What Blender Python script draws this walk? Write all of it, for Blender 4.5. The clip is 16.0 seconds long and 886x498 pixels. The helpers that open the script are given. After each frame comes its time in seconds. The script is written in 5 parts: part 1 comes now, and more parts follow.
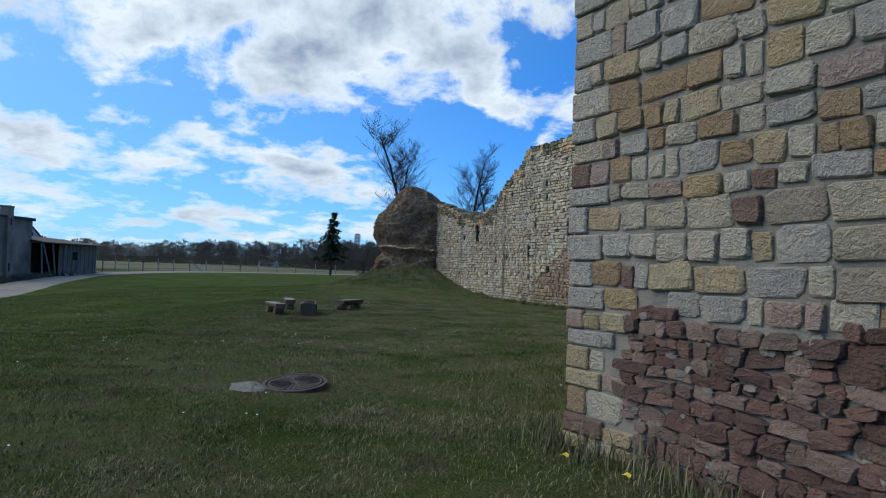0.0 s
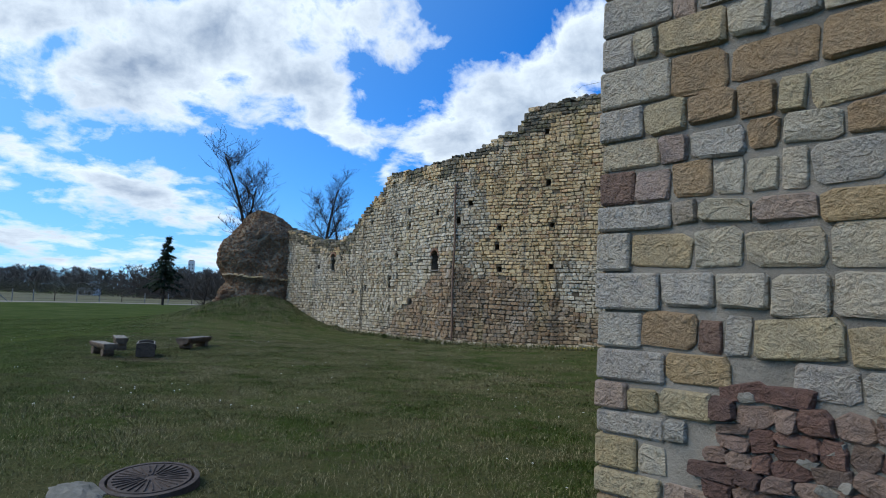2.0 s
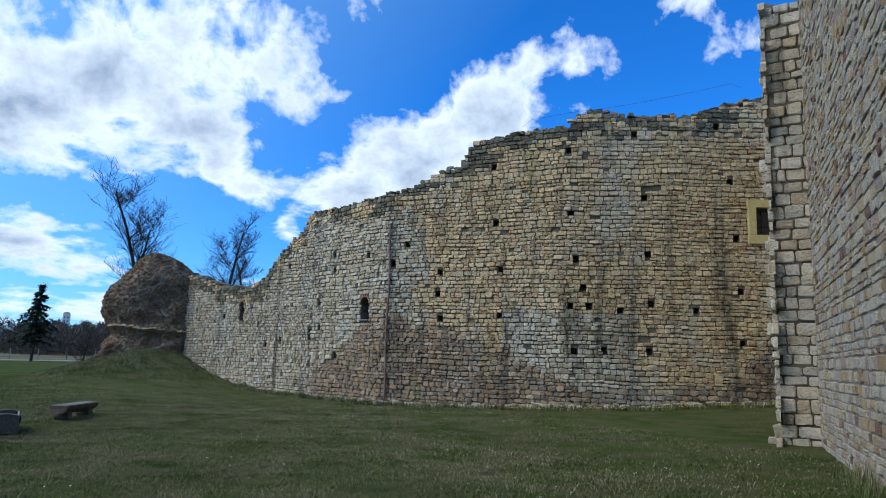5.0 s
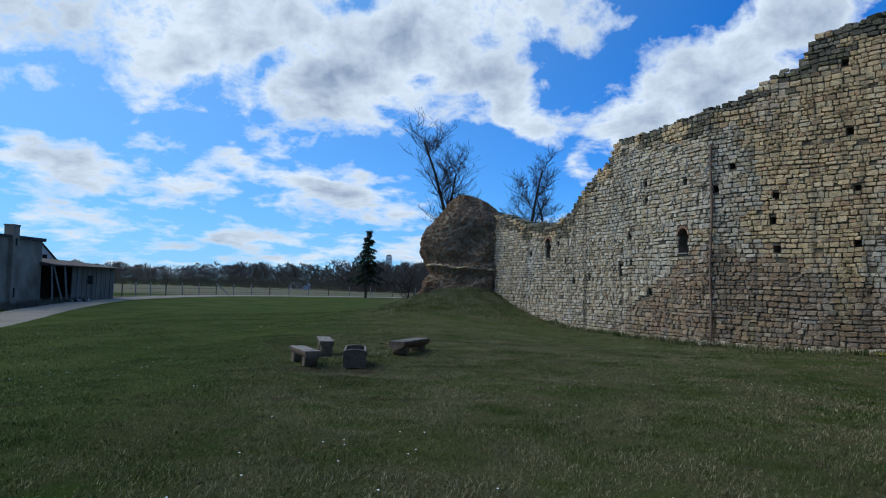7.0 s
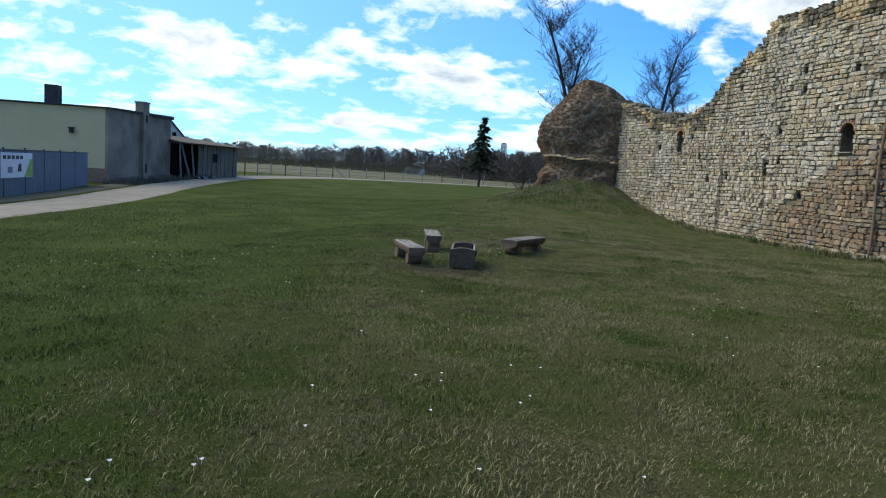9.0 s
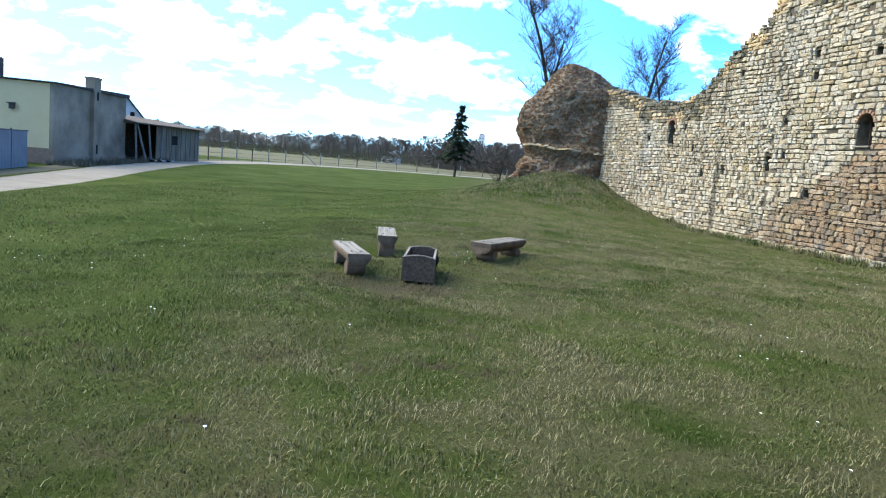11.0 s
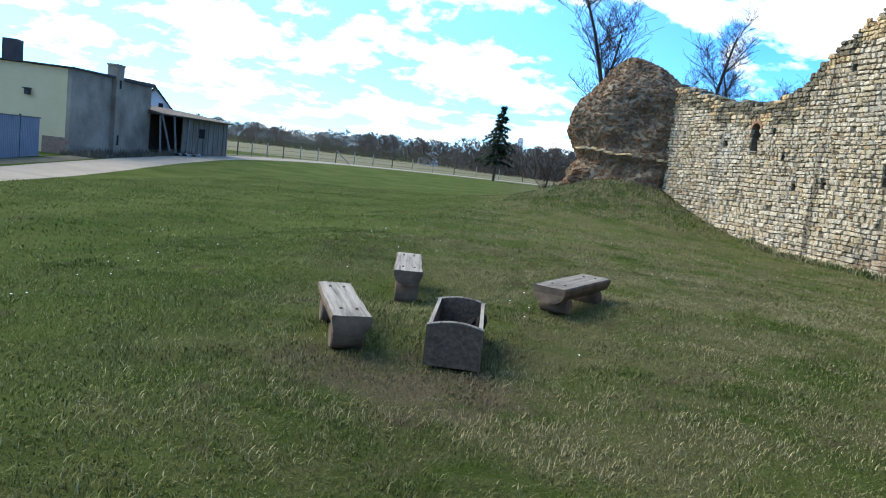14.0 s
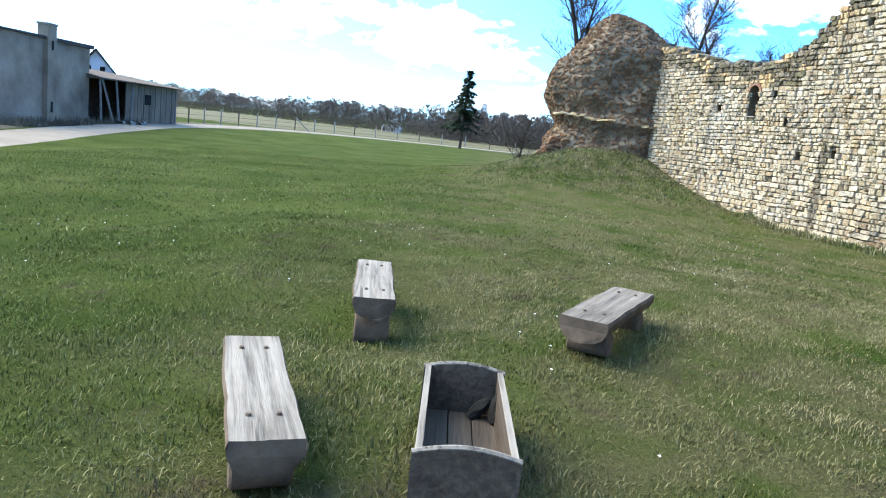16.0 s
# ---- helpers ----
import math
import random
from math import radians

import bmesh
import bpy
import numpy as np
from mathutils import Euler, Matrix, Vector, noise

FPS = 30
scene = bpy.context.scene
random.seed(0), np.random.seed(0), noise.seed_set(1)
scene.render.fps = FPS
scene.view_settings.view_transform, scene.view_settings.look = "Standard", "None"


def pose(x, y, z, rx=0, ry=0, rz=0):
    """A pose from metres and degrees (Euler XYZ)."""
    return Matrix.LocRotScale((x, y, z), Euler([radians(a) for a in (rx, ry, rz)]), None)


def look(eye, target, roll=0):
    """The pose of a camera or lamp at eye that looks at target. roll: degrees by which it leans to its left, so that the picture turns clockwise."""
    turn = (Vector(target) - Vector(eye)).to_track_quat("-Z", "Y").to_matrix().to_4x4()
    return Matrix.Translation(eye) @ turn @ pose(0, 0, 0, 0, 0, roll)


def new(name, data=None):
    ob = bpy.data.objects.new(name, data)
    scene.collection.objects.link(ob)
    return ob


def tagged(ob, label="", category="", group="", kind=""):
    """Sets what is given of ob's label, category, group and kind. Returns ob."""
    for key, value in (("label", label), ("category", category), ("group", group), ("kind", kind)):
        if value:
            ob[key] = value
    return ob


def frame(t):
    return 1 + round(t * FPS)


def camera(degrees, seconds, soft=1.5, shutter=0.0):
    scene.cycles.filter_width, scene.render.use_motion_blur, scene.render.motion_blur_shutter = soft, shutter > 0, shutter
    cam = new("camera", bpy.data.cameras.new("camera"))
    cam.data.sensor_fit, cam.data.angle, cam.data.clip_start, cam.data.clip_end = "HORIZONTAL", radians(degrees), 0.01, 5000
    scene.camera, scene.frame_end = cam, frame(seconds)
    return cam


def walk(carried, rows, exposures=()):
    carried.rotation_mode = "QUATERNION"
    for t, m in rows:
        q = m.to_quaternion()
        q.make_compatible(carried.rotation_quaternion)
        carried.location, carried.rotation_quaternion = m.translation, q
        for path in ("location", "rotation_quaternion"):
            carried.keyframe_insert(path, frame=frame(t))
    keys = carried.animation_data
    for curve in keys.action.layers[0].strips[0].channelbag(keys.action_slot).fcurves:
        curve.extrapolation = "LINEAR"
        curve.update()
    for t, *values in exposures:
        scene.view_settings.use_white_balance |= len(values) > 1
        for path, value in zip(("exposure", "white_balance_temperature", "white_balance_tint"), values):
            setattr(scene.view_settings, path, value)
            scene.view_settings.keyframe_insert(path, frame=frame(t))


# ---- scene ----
# ---- camera and walk: seconds, eye, yaw to the left, pitch up, roll ----
cam = camera(65.00, 16.0, 1.05)
ROWS = [
    (0, -0.161, 0.311, 1.785, -0.41, 1.61, 1.91),
    (0.5, -0.292, 0.845, 1.811, -3.11, 1.95, 1.37),
    (1, -0.454, 1.391, 1.848, -6.39, 2.73, 1.72),
    (1.5, -0.656, 1.880, 1.891, -9.36, 3.74, 1.95),
    (2, -0.850, 2.347, 1.888, -13.23, 4.45, 2.09),
    (2.5, -1.038, 2.719, 1.917, -17.25, 5.28, 3.13),
    (3, -1.338, 3.053, 1.924, -23.56, 6.74, 2.67),
    (3.2, -1.418, 3.155, 1.922, -24.93, 6.94, 2.37),
    (5.3, -1.471, 6.558, 1.827, -19.51, 9.60, 1.61),
    (5.5, -1.525, 6.756, 1.823, -16.09, 9.63, 1.97),
    (6, -1.640, 7.150, 1.818, -9.75, 8.72, 1.80),
    (6.5, -1.740, 7.442, 1.841, -3.52, 6.05, 0.61),
    (7, -1.843, 7.768, 1.855, 2.16, 3.24, 1.48),
    (7.5, -1.939, 8.059, 1.883, 7.26, 0.39, 1.51),
    (8, -1.987, 8.401, 1.929, 10.41, -2.66, 2.53),
    (8.5, -2.014, 8.827, 1.940, 10.02, -5.06, 3.32),
    (8.7, -2.022, 9.004, 1.944, 10.84, -5.75, 3.62),
    (10.8, -2.288, 12.092, 1.864, 9.86, -7.38, 5.28),
    (11, -2.291, 12.353, 1.873, 8.95, -6.99, 5.01),
    (11.5, -2.372, 12.999, 1.890, 8.39, -6.40, 4.20),
    (12, -2.464, 13.714, 1.881, 8.93, -6.16, 5.17),
    (12.5, -2.610, 14.381, 1.898, 9.44, -5.43, 5.94),
    (13, -2.795, 14.994, 1.904, 10.17, -5.32, 6.77),
    (13.5, -2.993, 15.626, 1.858, 11.28, -6.01, 7.49),
    (14, -3.138, 16.337, 1.829, 11.79, -7.06, 6.76),
    (14.5, -3.316, 17.058, 1.801, 12.05, -7.86, 6.34),
    (15, -3.522, 17.714, 1.770, 11.97, -8.71, 6.69),
    (15.5, -3.729, 18.374, 1.775, 10.82, -9.63, 6.74),
    (16, -3.855, 18.922, 1.853, 8.58, -9.40, 6.51),
]


def carried(x, y, z, yaw, pitch, roll):
    c, s = math.cos(radians(pitch)), math.sin(radians(pitch))
    way = Vector((-math.sin(radians(yaw)) * c, math.cos(radians(yaw)) * c, s))
    return look((x, y, z), Vector((x, y, z)) + way, roll)


EXPOSURES = [(0, -0.02, 6350, 10), (1.5, 0.05, 6300, 10), (3.2, 0.2, 6200, 10), (5.5, 0.2, 6000, 10), (6, 0.12, 6000, 10), (6.6, -0.12, 6050, 10), (7.5, -0.18, 6300, 10), (8, 0, 6700, 10), (8.7, 0.3, 7000, 10), (10.8, 1.5, 7000, 10), (12.5, 1.3, 7000, 10), (13.5, 1.16, 7000, 10), (14.5, 1.42, 7000, 10), (15.5, 1.75, 7000, 10), (16, 1.85, 7000, 10)]
walk(cam, [(r[0], carried(*r[1:])) for r in ROWS], EXPOSURES)

# ---- world and light ----
SUN_EL, SUN_AZ = 42.0, -88.0   # degrees above the horizon; degrees from +y, to the right
world = bpy.data.worlds.new("sky")
scene.world = world
world.use_nodes = True
wn, wl = world.node_tree.nodes, world.node_tree.links
wn.clear()


def wmath(op, a, b=None, c=None, clamp=False):
    n = wn.new("ShaderNodeMath")
    n.operation, n.use_clamp = op, clamp
    for k, v in enumerate((a, b, c)):
        if v is None:
            continue
        if isinstance(v, (int, float)):
            n.inputs[k].default_value = v
        else:
            wl.new(v, n.inputs[k])
    return n.outputs[0]


def wmix(fac, a, b, blend="MIX"):
    n = wn.new("ShaderNodeMix")
    n.data_type, n.blend_type = "RGBA", blend
    for k, v in ((0, fac), (6, a), (7, b)):
        if isinstance(v, (int, float)):
            n.inputs[k].default_value = v
        elif isinstance(v, tuple):
            n.inputs[k].default_value = (*v, 1)
        else:
            wl.new(v, n.inputs[k])
    return n.outputs[2]


sky = wn.new("ShaderNodeTexSky")
sky.sky_type = "NISHITA"
sky.sun_disc = False
sky.sun_elevation, sky.sun_rotation = radians(SUN_EL), radians(SUN_AZ)
sky.altitude, sky.dust_density, sky.ozone_density = 900, 0.3, 2.5
coord = wn.new("ShaderNodeTexCoord")
sep = wn.new("ShaderNodeSeparateXYZ")
wl.new(coord.outputs["Generated"], sep.inputs[0])
up = wmath("MAXIMUM", sep.outputs[2], 0.0)
azimuth = wmath("MULTIPLY", wmath("ARCTAN2", sep.outputs[0], sep.outputs[1]), 57.2958)
elevation = wmath("MULTIPLY", wmath("ARCSINE", up), 57.2958)
plane = wn.new("ShaderNodeCombineXYZ")
wl.new(wmath("DIVIDE", azimuth, 13.0), plane.inputs[0])
wl.new(wmath("MULTIPLY", wmath("LOGARITHM", wmath("ADD", elevation, 5.0), 2.71828), 2.3), plane.inputs[1])


def cloud_noise(scale, detail, rough, shift):
    mp = wn.new("ShaderNodeMapping")
    mp.inputs["Location"].default_value = shift
    wl.new(plane.outputs[0], mp.inputs["Vector"])
    nz = wn.new("ShaderNodeTexNoise")
    nz.inputs["Scale"].default_value, nz.inputs["Detail"].default_value, nz.inputs["Roughness"].default_value = scale, detail, rough
    nz.inputs["Distortion"].default_value = 0.25
    wl.new(mp.outputs[0], nz.inputs["Vector"])
    return nz.outputs[0]


# broad cloud masses: azimuth, elevation, half width, half height, strength
MASSES = [(-16, 18, 17, 5.0, 0.20), (-3, 21, 10, 4.5, 0.18), (3.2, 16.8, 3.4, 1.9, 0.17), (4.5, 13.0, 2.0, 0.9, 0.11), (-11, 8.2, 7, 1.9, 0.19), (-29, 6.5, 8, 3, 0.11),
          (12, 13.0, 4.5, 2.4, 0.20), (19, 16.5, 5, 2.8, 0.25), (26, 20.5, 5, 3.0, 0.25), (32, 24.5, 4, 2.4, 0.18), (9, 9.5, 2.6, 1.6, 0.10), (-30, 24, 10, 6, 0.1), (-48, 12, 10, 8, 0.12),
          (-14, 3.2, 16, 1.3, 0.12), (-2, 11.5, 12, 1.5, -0.14), (-22, 12, 8, 1.0, -0.10), (10, 17.5, 3.2, 2.4, -0.15), (17, 22.5, 4, 2.3, -0.19), (23, 27, 5, 2.4, -0.15), (37, 17, 8, 6, -0.16), (4, 8, 6, 2, -0.1)]
mass = 0.0
for a, e, wa, we, k in MASSES:
    da = wmath("DIVIDE", wmath("SUBTRACT", azimuth, a), wa)
    de = wmath("DIVIDE", wmath("SUBTRACT", elevation, e), we)
    r2 = wmath("ADD", wmath("MULTIPLY", da, da), wmath("MULTIPLY", de, de))
    mass = wmath("ADD", wmath("MULTIPLY", wmath("EXPONENT", wmath("MULTIPLY", r2, -1.0)), k), mass)
puffs = wmath("ADD", wmath("MULTIPLY", cloud_noise(1.5, 10, 0.56, (3.1, 1.7, 0)), 0.75), wmath("MULTIPLY", cloud_noise(4.5, 9, 0.6, (0.4, 5.0, 2.0)), 0.42))
dense = wmath("ADD", puffs, mass)
cover = wmath("MULTIPLY", wmath("SUBTRACT", dense, 0.615), 8.5, clamp=True)
core = wmath("MULTIPLY", wmath("SUBTRACT", wmath("ADD", dense, wmath("MULTIPLY", cloud_noise(1.7, 6, 0.55, (7, 2, 1)), 0.4)), 0.89), 3.4, clamp=True)
lit = wmix(core, (8.4, 9.4, 10.3), (2.9, 3.8, 5.2))
deep = wmix(1.0, sky.outputs[0], (0.20, 0.95, 1.85), "MULTIPLY")
low = wmath("POWER", wmath("SUBTRACT", 1.0, up, clamp=True), 12.0)
deep = wmix(wmath("MULTIPLY", low, 0.7), deep, (5.4, 7.4, 9.4))
# pale haze on the sun's side of the sky
toward = wn.new("ShaderNodeVectorMath")
toward.operation = "DOT_PRODUCT"
wl.new(coord.outputs["Generated"], toward.inputs[0])
toward.inputs[1].default_value = (math.sin(radians(SUN_AZ)) * math.cos(radians(SUN_EL)), math.cos(radians(SUN_AZ)) * math.cos(radians(SUN_EL)), math.sin(radians(SUN_EL)))
deep = wmix(wmath("MULTIPLY", wmath("SUBTRACT", toward.outputs["Value"], 0.02), 0.95, clamp=True), deep, (3.7, 7.2, 10.8))
col = wmix(cover, deep, lit)
bg = wn.new("ShaderNodeBackground")
bg.inputs["Strength"].default_value = 0.1
wl.new(col, bg.inputs["Color"])
out = wn.new("ShaderNodeOutputWorld")
wl.new(bg.outputs[0], out.inputs["Surface"])

lamp = bpy.data.lights.new("sun", "SUN")
lamp.energy, lamp.angle, lamp.color = 2.6, radians(50), (1.0, 0.885, 0.70)
sun = new("sun", lamp)
sa, se = radians(SUN_AZ), radians(SUN_EL)
sun.matrix_world = look((0, 0, 60), Vector((0, 0, 60)) - Vector((math.sin(sa) * math.cos(se), math.cos(sa) * math.cos(se), math.sin(se))))


# ---- materials ----
class Nodes:
    """A short way to write a node material."""

    def __init__(self, name, rough=0.9, metal=0.0):
        self.m = bpy.data.materials.new(name)
        self.m.use_nodes = True
        self.n, self.l = self.m.node_tree.nodes, self.m.node_tree.links
        self.b = self.n["Principled BSDF"]
        self.b.inputs["Roughness"].default_value, self.b.inputs["Metallic"].default_value = rough, metal
        self.b.inputs["Specular IOR Level"].default_value = 0.25
        self.c = self.n.new("ShaderNodeTexCoord")

    def put(self, sock, v):
        if isinstance(v, (int, float)):
            sock.default_value = v
        elif isinstance(v, tuple):
            sock.default_value = (*v, 1) if len(v) == 3 and sock.type == "RGBA" else v
        else:
            self.l.new(v, sock)

    def noise(self, scale, detail=4, rough=0.55, stretch=(1, 1, 1), space="world", warp=0.0):
        mp = self.n.new("ShaderNodeMapping")
        mp.inputs["Scale"].default_value = stretch
        if space == "world":
            g = self.n.new("ShaderNodeNewGeometry")
            self.l.new(g.outputs["Position"], mp.inputs["Vector"])
        else:
            self.l.new(self.c.outputs["Object"], mp.inputs["Vector"])
        t = self.n.new("ShaderNodeTexNoise")
        for k, v in (("Scale", scale), ("Detail", detail), ("Roughness", rough), ("Distortion", warp)):
            t.inputs[k].default_value = v
        self.l.new(mp.outputs[0], t.inputs["Vector"])
        return t.outputs[0]

    def span(self, v, a, b):
        r = self.n.new("ShaderNodeMapRange")
        self.put(r.inputs[0], v)
        r.inputs[1].default_value, r.inputs[2].default_value = a, b
        return r.outputs[0]

    def ramp(self, v, stops, hard=False):
        r = self.n.new("ShaderNodeValToRGB")
        r.color_ramp.interpolation = "CONSTANT" if hard else "LINEAR"
        while len(r.color_ramp.elements) < len(stops):
            r.color_ramp.elements.new(0.5)
        for e, (p, c) in zip(r.color_ramp.elements, stops):
            e.position, e.color = p, (*c, 1)
        self.put(r.inputs[0], v)
        return r.outputs[0]

    def mix(self, fac, a, b, blend="MIX"):
        n = self.n.new("ShaderNodeMix")
        n.data_type, n.blend_type = "RGBA", blend
        for k, v in ((0, fac), (6, a), (7, b)):
            self.put(n.inputs[k], v)
        return n.outputs[2]

    def math(self, op, a, b=0.0):
        n = self.n.new("ShaderNodeMath")
        n.operation = op
        self.put(n.inputs[0], a)
        self.put(n.inputs[1], b)
        return n.outputs[0]

    def pick(self, source):
        if source == "object":
            return self.n.new("ShaderNodeObjectInfo").outputs["Random"]
        return self.n.new("ShaderNodeNewGeometry").outputs["Random Per Island"]

    def bump(self, v, strength=0.5, dist=0.02):
        n = self.n.new("ShaderNodeBump")
        n.inputs["Strength"].default_value, n.inputs["Distance"].default_value = strength, dist
        self.put(n.inputs["Height"], v)
        self.l.new(n.outputs[0], self.b.inputs["Normal"])

    def done(self, colour):
        self.put(self.b.inputs["Base Color"], colour)
        return self.m


def stone_mat(name, palette, source, mottle=6.0, relief=0.02, streak=False):
    k = Nodes(name, 0.92)
    n = len(palette)
    base = k.ramp(k.pick(source), [(i / n, c) for i, c in enumerate(palette)], True)
    base = k.mix(k.span(k.noise(mottle, 5, 0.6), 0.35, 0.75), base, k.mix(1.0, base, (1.32, 1.25, 1.12), "MULTIPLY"))
    base = k.mix(k.span(k.noise(mottle * 5, 4, 0.65), 0.5, 0.8), base, k.mix(1.0, base, (0.6, 0.55, 0.5), "MULTIPLY"))
    pits = k.span(k.noise(mottle * 2.2, 7, 0.75), 0.58, 0.70)
    base = k.mix(k.math("MULTIPLY", pits, 0.55), base, k.mix(1.0, base, (0.38, 0.34, 0.30), "MULTIPLY"))
    if streak:
        # black runs of damp, lichen and lime, each with a shape of its own
        runs = k.span(k.noise(1.0, 4, 0.6, (1.5, 1.5, 0.10)), 0.545, 0.67)
        base = k.mix(k.math("MULTIPLY", runs, 0.68), base, (0.085, 0.075, 0.06))
        lichen = k.span(k.noise(0.8, 4, 0.6, (1, 1, 0.16)), 0.58, 0.72)
        base = k.mix(k.math("MULTIPLY", lichen, 0.5), base, (0.28, 0.24, 0.09))
        lime = k.span(k.noise(0.45, 6, 0.7, (1, 1, 0.6)), 0.52, 0.66)
        base = k.mix(k.math("MULTIPLY", lime, 0.5), base, (0.58, 0.56, 0.51))
        soot = k.span(k.noise(0.7, 6, 0.68, (1, 1, 0.5), warp=0.4), 0.55, 0.70)
        base = k.mix(k.math("MULTIPLY", soot, 0.55), base, k.mix(1.0, base, (0.36, 0.33, 0.29), "MULTIPLY"))
    cleft = k.math("ABSOLUTE", k.math("SUBTRACT", k.noise(11, 7, 0.62, (1, 1, 1.5), warp=0.8), 0.5))
    rough = k.math("ADD", k.math("MULTIPLY", cleft, 2.2), k.noise(17, 7, 0.68))
    k.bump(k.math("ADD", rough, k.math("MULTIPLY", k.noise(60, 4, 0.6), 0.45)), 1.0, relief * 1.5)
    return k.done(base)


PALE = [(0.463, 0.411, 0.322), (0.524, 0.475, 0.392), (0.426, 0.365, 0.265), (0.413, 0.376, 0.315), (0.545, 0.496, 0.416), (0.458, 0.400, 0.297), (0.360, 0.314, 0.252), (0.505, 0.458, 0.377), (0.376, 0.305, 0.219), (0.467, 0.422, 0.347)]
NEARP = [(0.398, 0.360, 0.287), (0.362, 0.341, 0.316), (0.425, 0.391, 0.329), (0.371, 0.305, 0.203), (0.344, 0.323, 0.306), (0.407, 0.373, 0.306), (0.334, 0.262, 0.225), (0.380, 0.360, 0.329), (0.362, 0.275, 0.169), (0.416, 0.377, 0.316), (0.389, 0.333, 0.230), (0.371, 0.351, 0.326), (0.316, 0.252, 0.230), (0.398, 0.364, 0.297), (0.307, 0.224, 0.145), (0.352, 0.333, 0.306), (0.407, 0.368, 0.297), (0.362, 0.302, 0.192), (0.380, 0.356, 0.320), (0.292, 0.253, 0.212), (0.416, 0.382, 0.326), (0.327, 0.241, 0.156), (0.371, 0.329, 0.258), (0.185, 0.125, 0.105)]
WARM = [(0.551, 0.423, 0.258), (0.521, 0.403, 0.250), (0.577, 0.464, 0.295), (0.490, 0.377, 0.238), (0.532, 0.403, 0.239), (0.516, 0.417, 0.271), (0.447, 0.313, 0.200), (0.561, 0.444, 0.281)]
BROWN = [(0.266, 0.198, 0.141), (0.329, 0.250, 0.172), (0.214, 0.166, 0.126), (0.386, 0.311, 0.231), (0.297, 0.209, 0.143), (0.248, 0.207, 0.169)]
RED = [(0.122, 0.073, 0.064), (0.168, 0.101, 0.085), (0.104, 0.067, 0.060), (0.195, 0.137, 0.118), (0.143, 0.106, 0.092), (0.222, 0.162, 0.138)]
CAPS = [(0.150, 0.135, 0.105), (0.205, 0.185, 0.145), (0.118, 0.108, 0.086), (0.260, 0.235, 0.190), (0.165, 0.155, 0.105)]
RUBBLE = [(0.192, 0.124, 0.079), (0.235, 0.156, 0.102), (0.143, 0.090, 0.058), (0.186, 0.102, 0.061), (0.263, 0.184, 0.124), (0.164, 0.110, 0.076)]
NEAR_PART, NEAR_REST = stone_mat("dressed_stone", NEARP, "object", 9, 0.030), stone_mat("dressed_stone_rest", NEARP, "island", 9, 0.030)
RED_PART = stone_mat("red_rubble", RED, "object", 10, 0.02)
FAR_PART, FAR_REST = stone_mat("curtain_stone_piece", PALE, "object", 3, 0.03, True), stone_mat("curtain_stone", PALE, "island", 3, 0.03, True)
WARM_REST, BROWN_REST = stone_mat("warm_stone", WARM, "island", 3, 0.03, True), stone_mat("brown_stone", BROWN, "island", 3, 0.03, True)
CAP_MAT = stone_mat("weathered_capping", CAPS, "island", 3, 0.04)
RUBBLE_MAT = stone_mat("rubble", RUBBLE, "island", 3, 0.05)


def mortar_mat(name, a, b):
    k = Nodes(name, 0.95)
    c = k.mix(k.span(k.noise(1.2, 6, 0.65), 0.35, 0.65), a, b)
    k.bump(k.noise(22, 7, 0.7), 0.9, 0.03)
    return k.done(c)


MORTAR_NEAR = mortar_mat("pale_mortar", (0.19, 0.175, 0.152), (0.29, 0.265, 0.23))
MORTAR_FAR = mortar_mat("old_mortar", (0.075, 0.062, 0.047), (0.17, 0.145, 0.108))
CORE = mortar_mat("rubble_core", (0.14, 0.11, 0.08), (0.23, 0.19, 0.14))


def plain_mat(name, a, b, scale=3.0, rough=0.85, metal=0.0, stretch=(1, 1, 1), relief=0.01, fine=30.0):
    k = Nodes(name, rough, metal)
    c = k.mix(k.span(k.noise(scale, 6, 0.62, stretch), 0.32, 0.68), a, b)
    c = k.mix(k.math("MULTIPLY", k.span(k.noise(fine, 4, 0.6, stretch), 0.5, 0.8), 0.4), c, k.mix(1.0, c, (0.5, 0.5, 0.5), "MULTIPLY"))
    k.bump(k.noise(fine, 5, 0.6, stretch), 0.6, relief)
    return k.done(c)


def worn(k):
    """Where the turf is trodden and strawy: the ridge, away from the lush slope."""
    g = k.n.new("ShaderNodeNewGeometry")
    sp = k.n.new("ShaderNodeSeparateXYZ")
    k.l.new(g.outputs["Position"], sp.inputs[0])
    edge = k.math("ADD", k.math("ADD", sp.outputs[0], k.math("MULTIPLY", sp.outputs[1], 0.09)), k.math("MULTIPLY", k.noise(0.5, 4, 0.6), 3.0))
    return k.math("ADD", k.math("MULTIPLY", k.span(edge, -4.0, -0.5), 0.85), 0.15)


def trodden(k):
    """Bare earth where feet wear the turf between the benches."""
    g = k.n.new("ShaderNodeNewGeometry")
    sp = k.n.new("ShaderNodeSeparateXYZ")
    k.l.new(g.outputs["Position"], sp.inputs[0])
    u = k.math("DIVIDE", k.math("ADD", sp.outputs[0], 4.35), 1.25)
    v = k.math("DIVIDE", k.math("SUBTRACT", sp.outputs[1], 21.15), 0.75)
    d = k.math("ADD", k.math("MULTIPLY", u, u), k.math("MULTIPLY", v, v))
    return k.math("MULTIPLY", k.span(k.math("ADD", d, k.math("MULTIPLY", k.noise(2.6, 6, 0.7), 3.2)), 2.6, 1.5), 0.8)


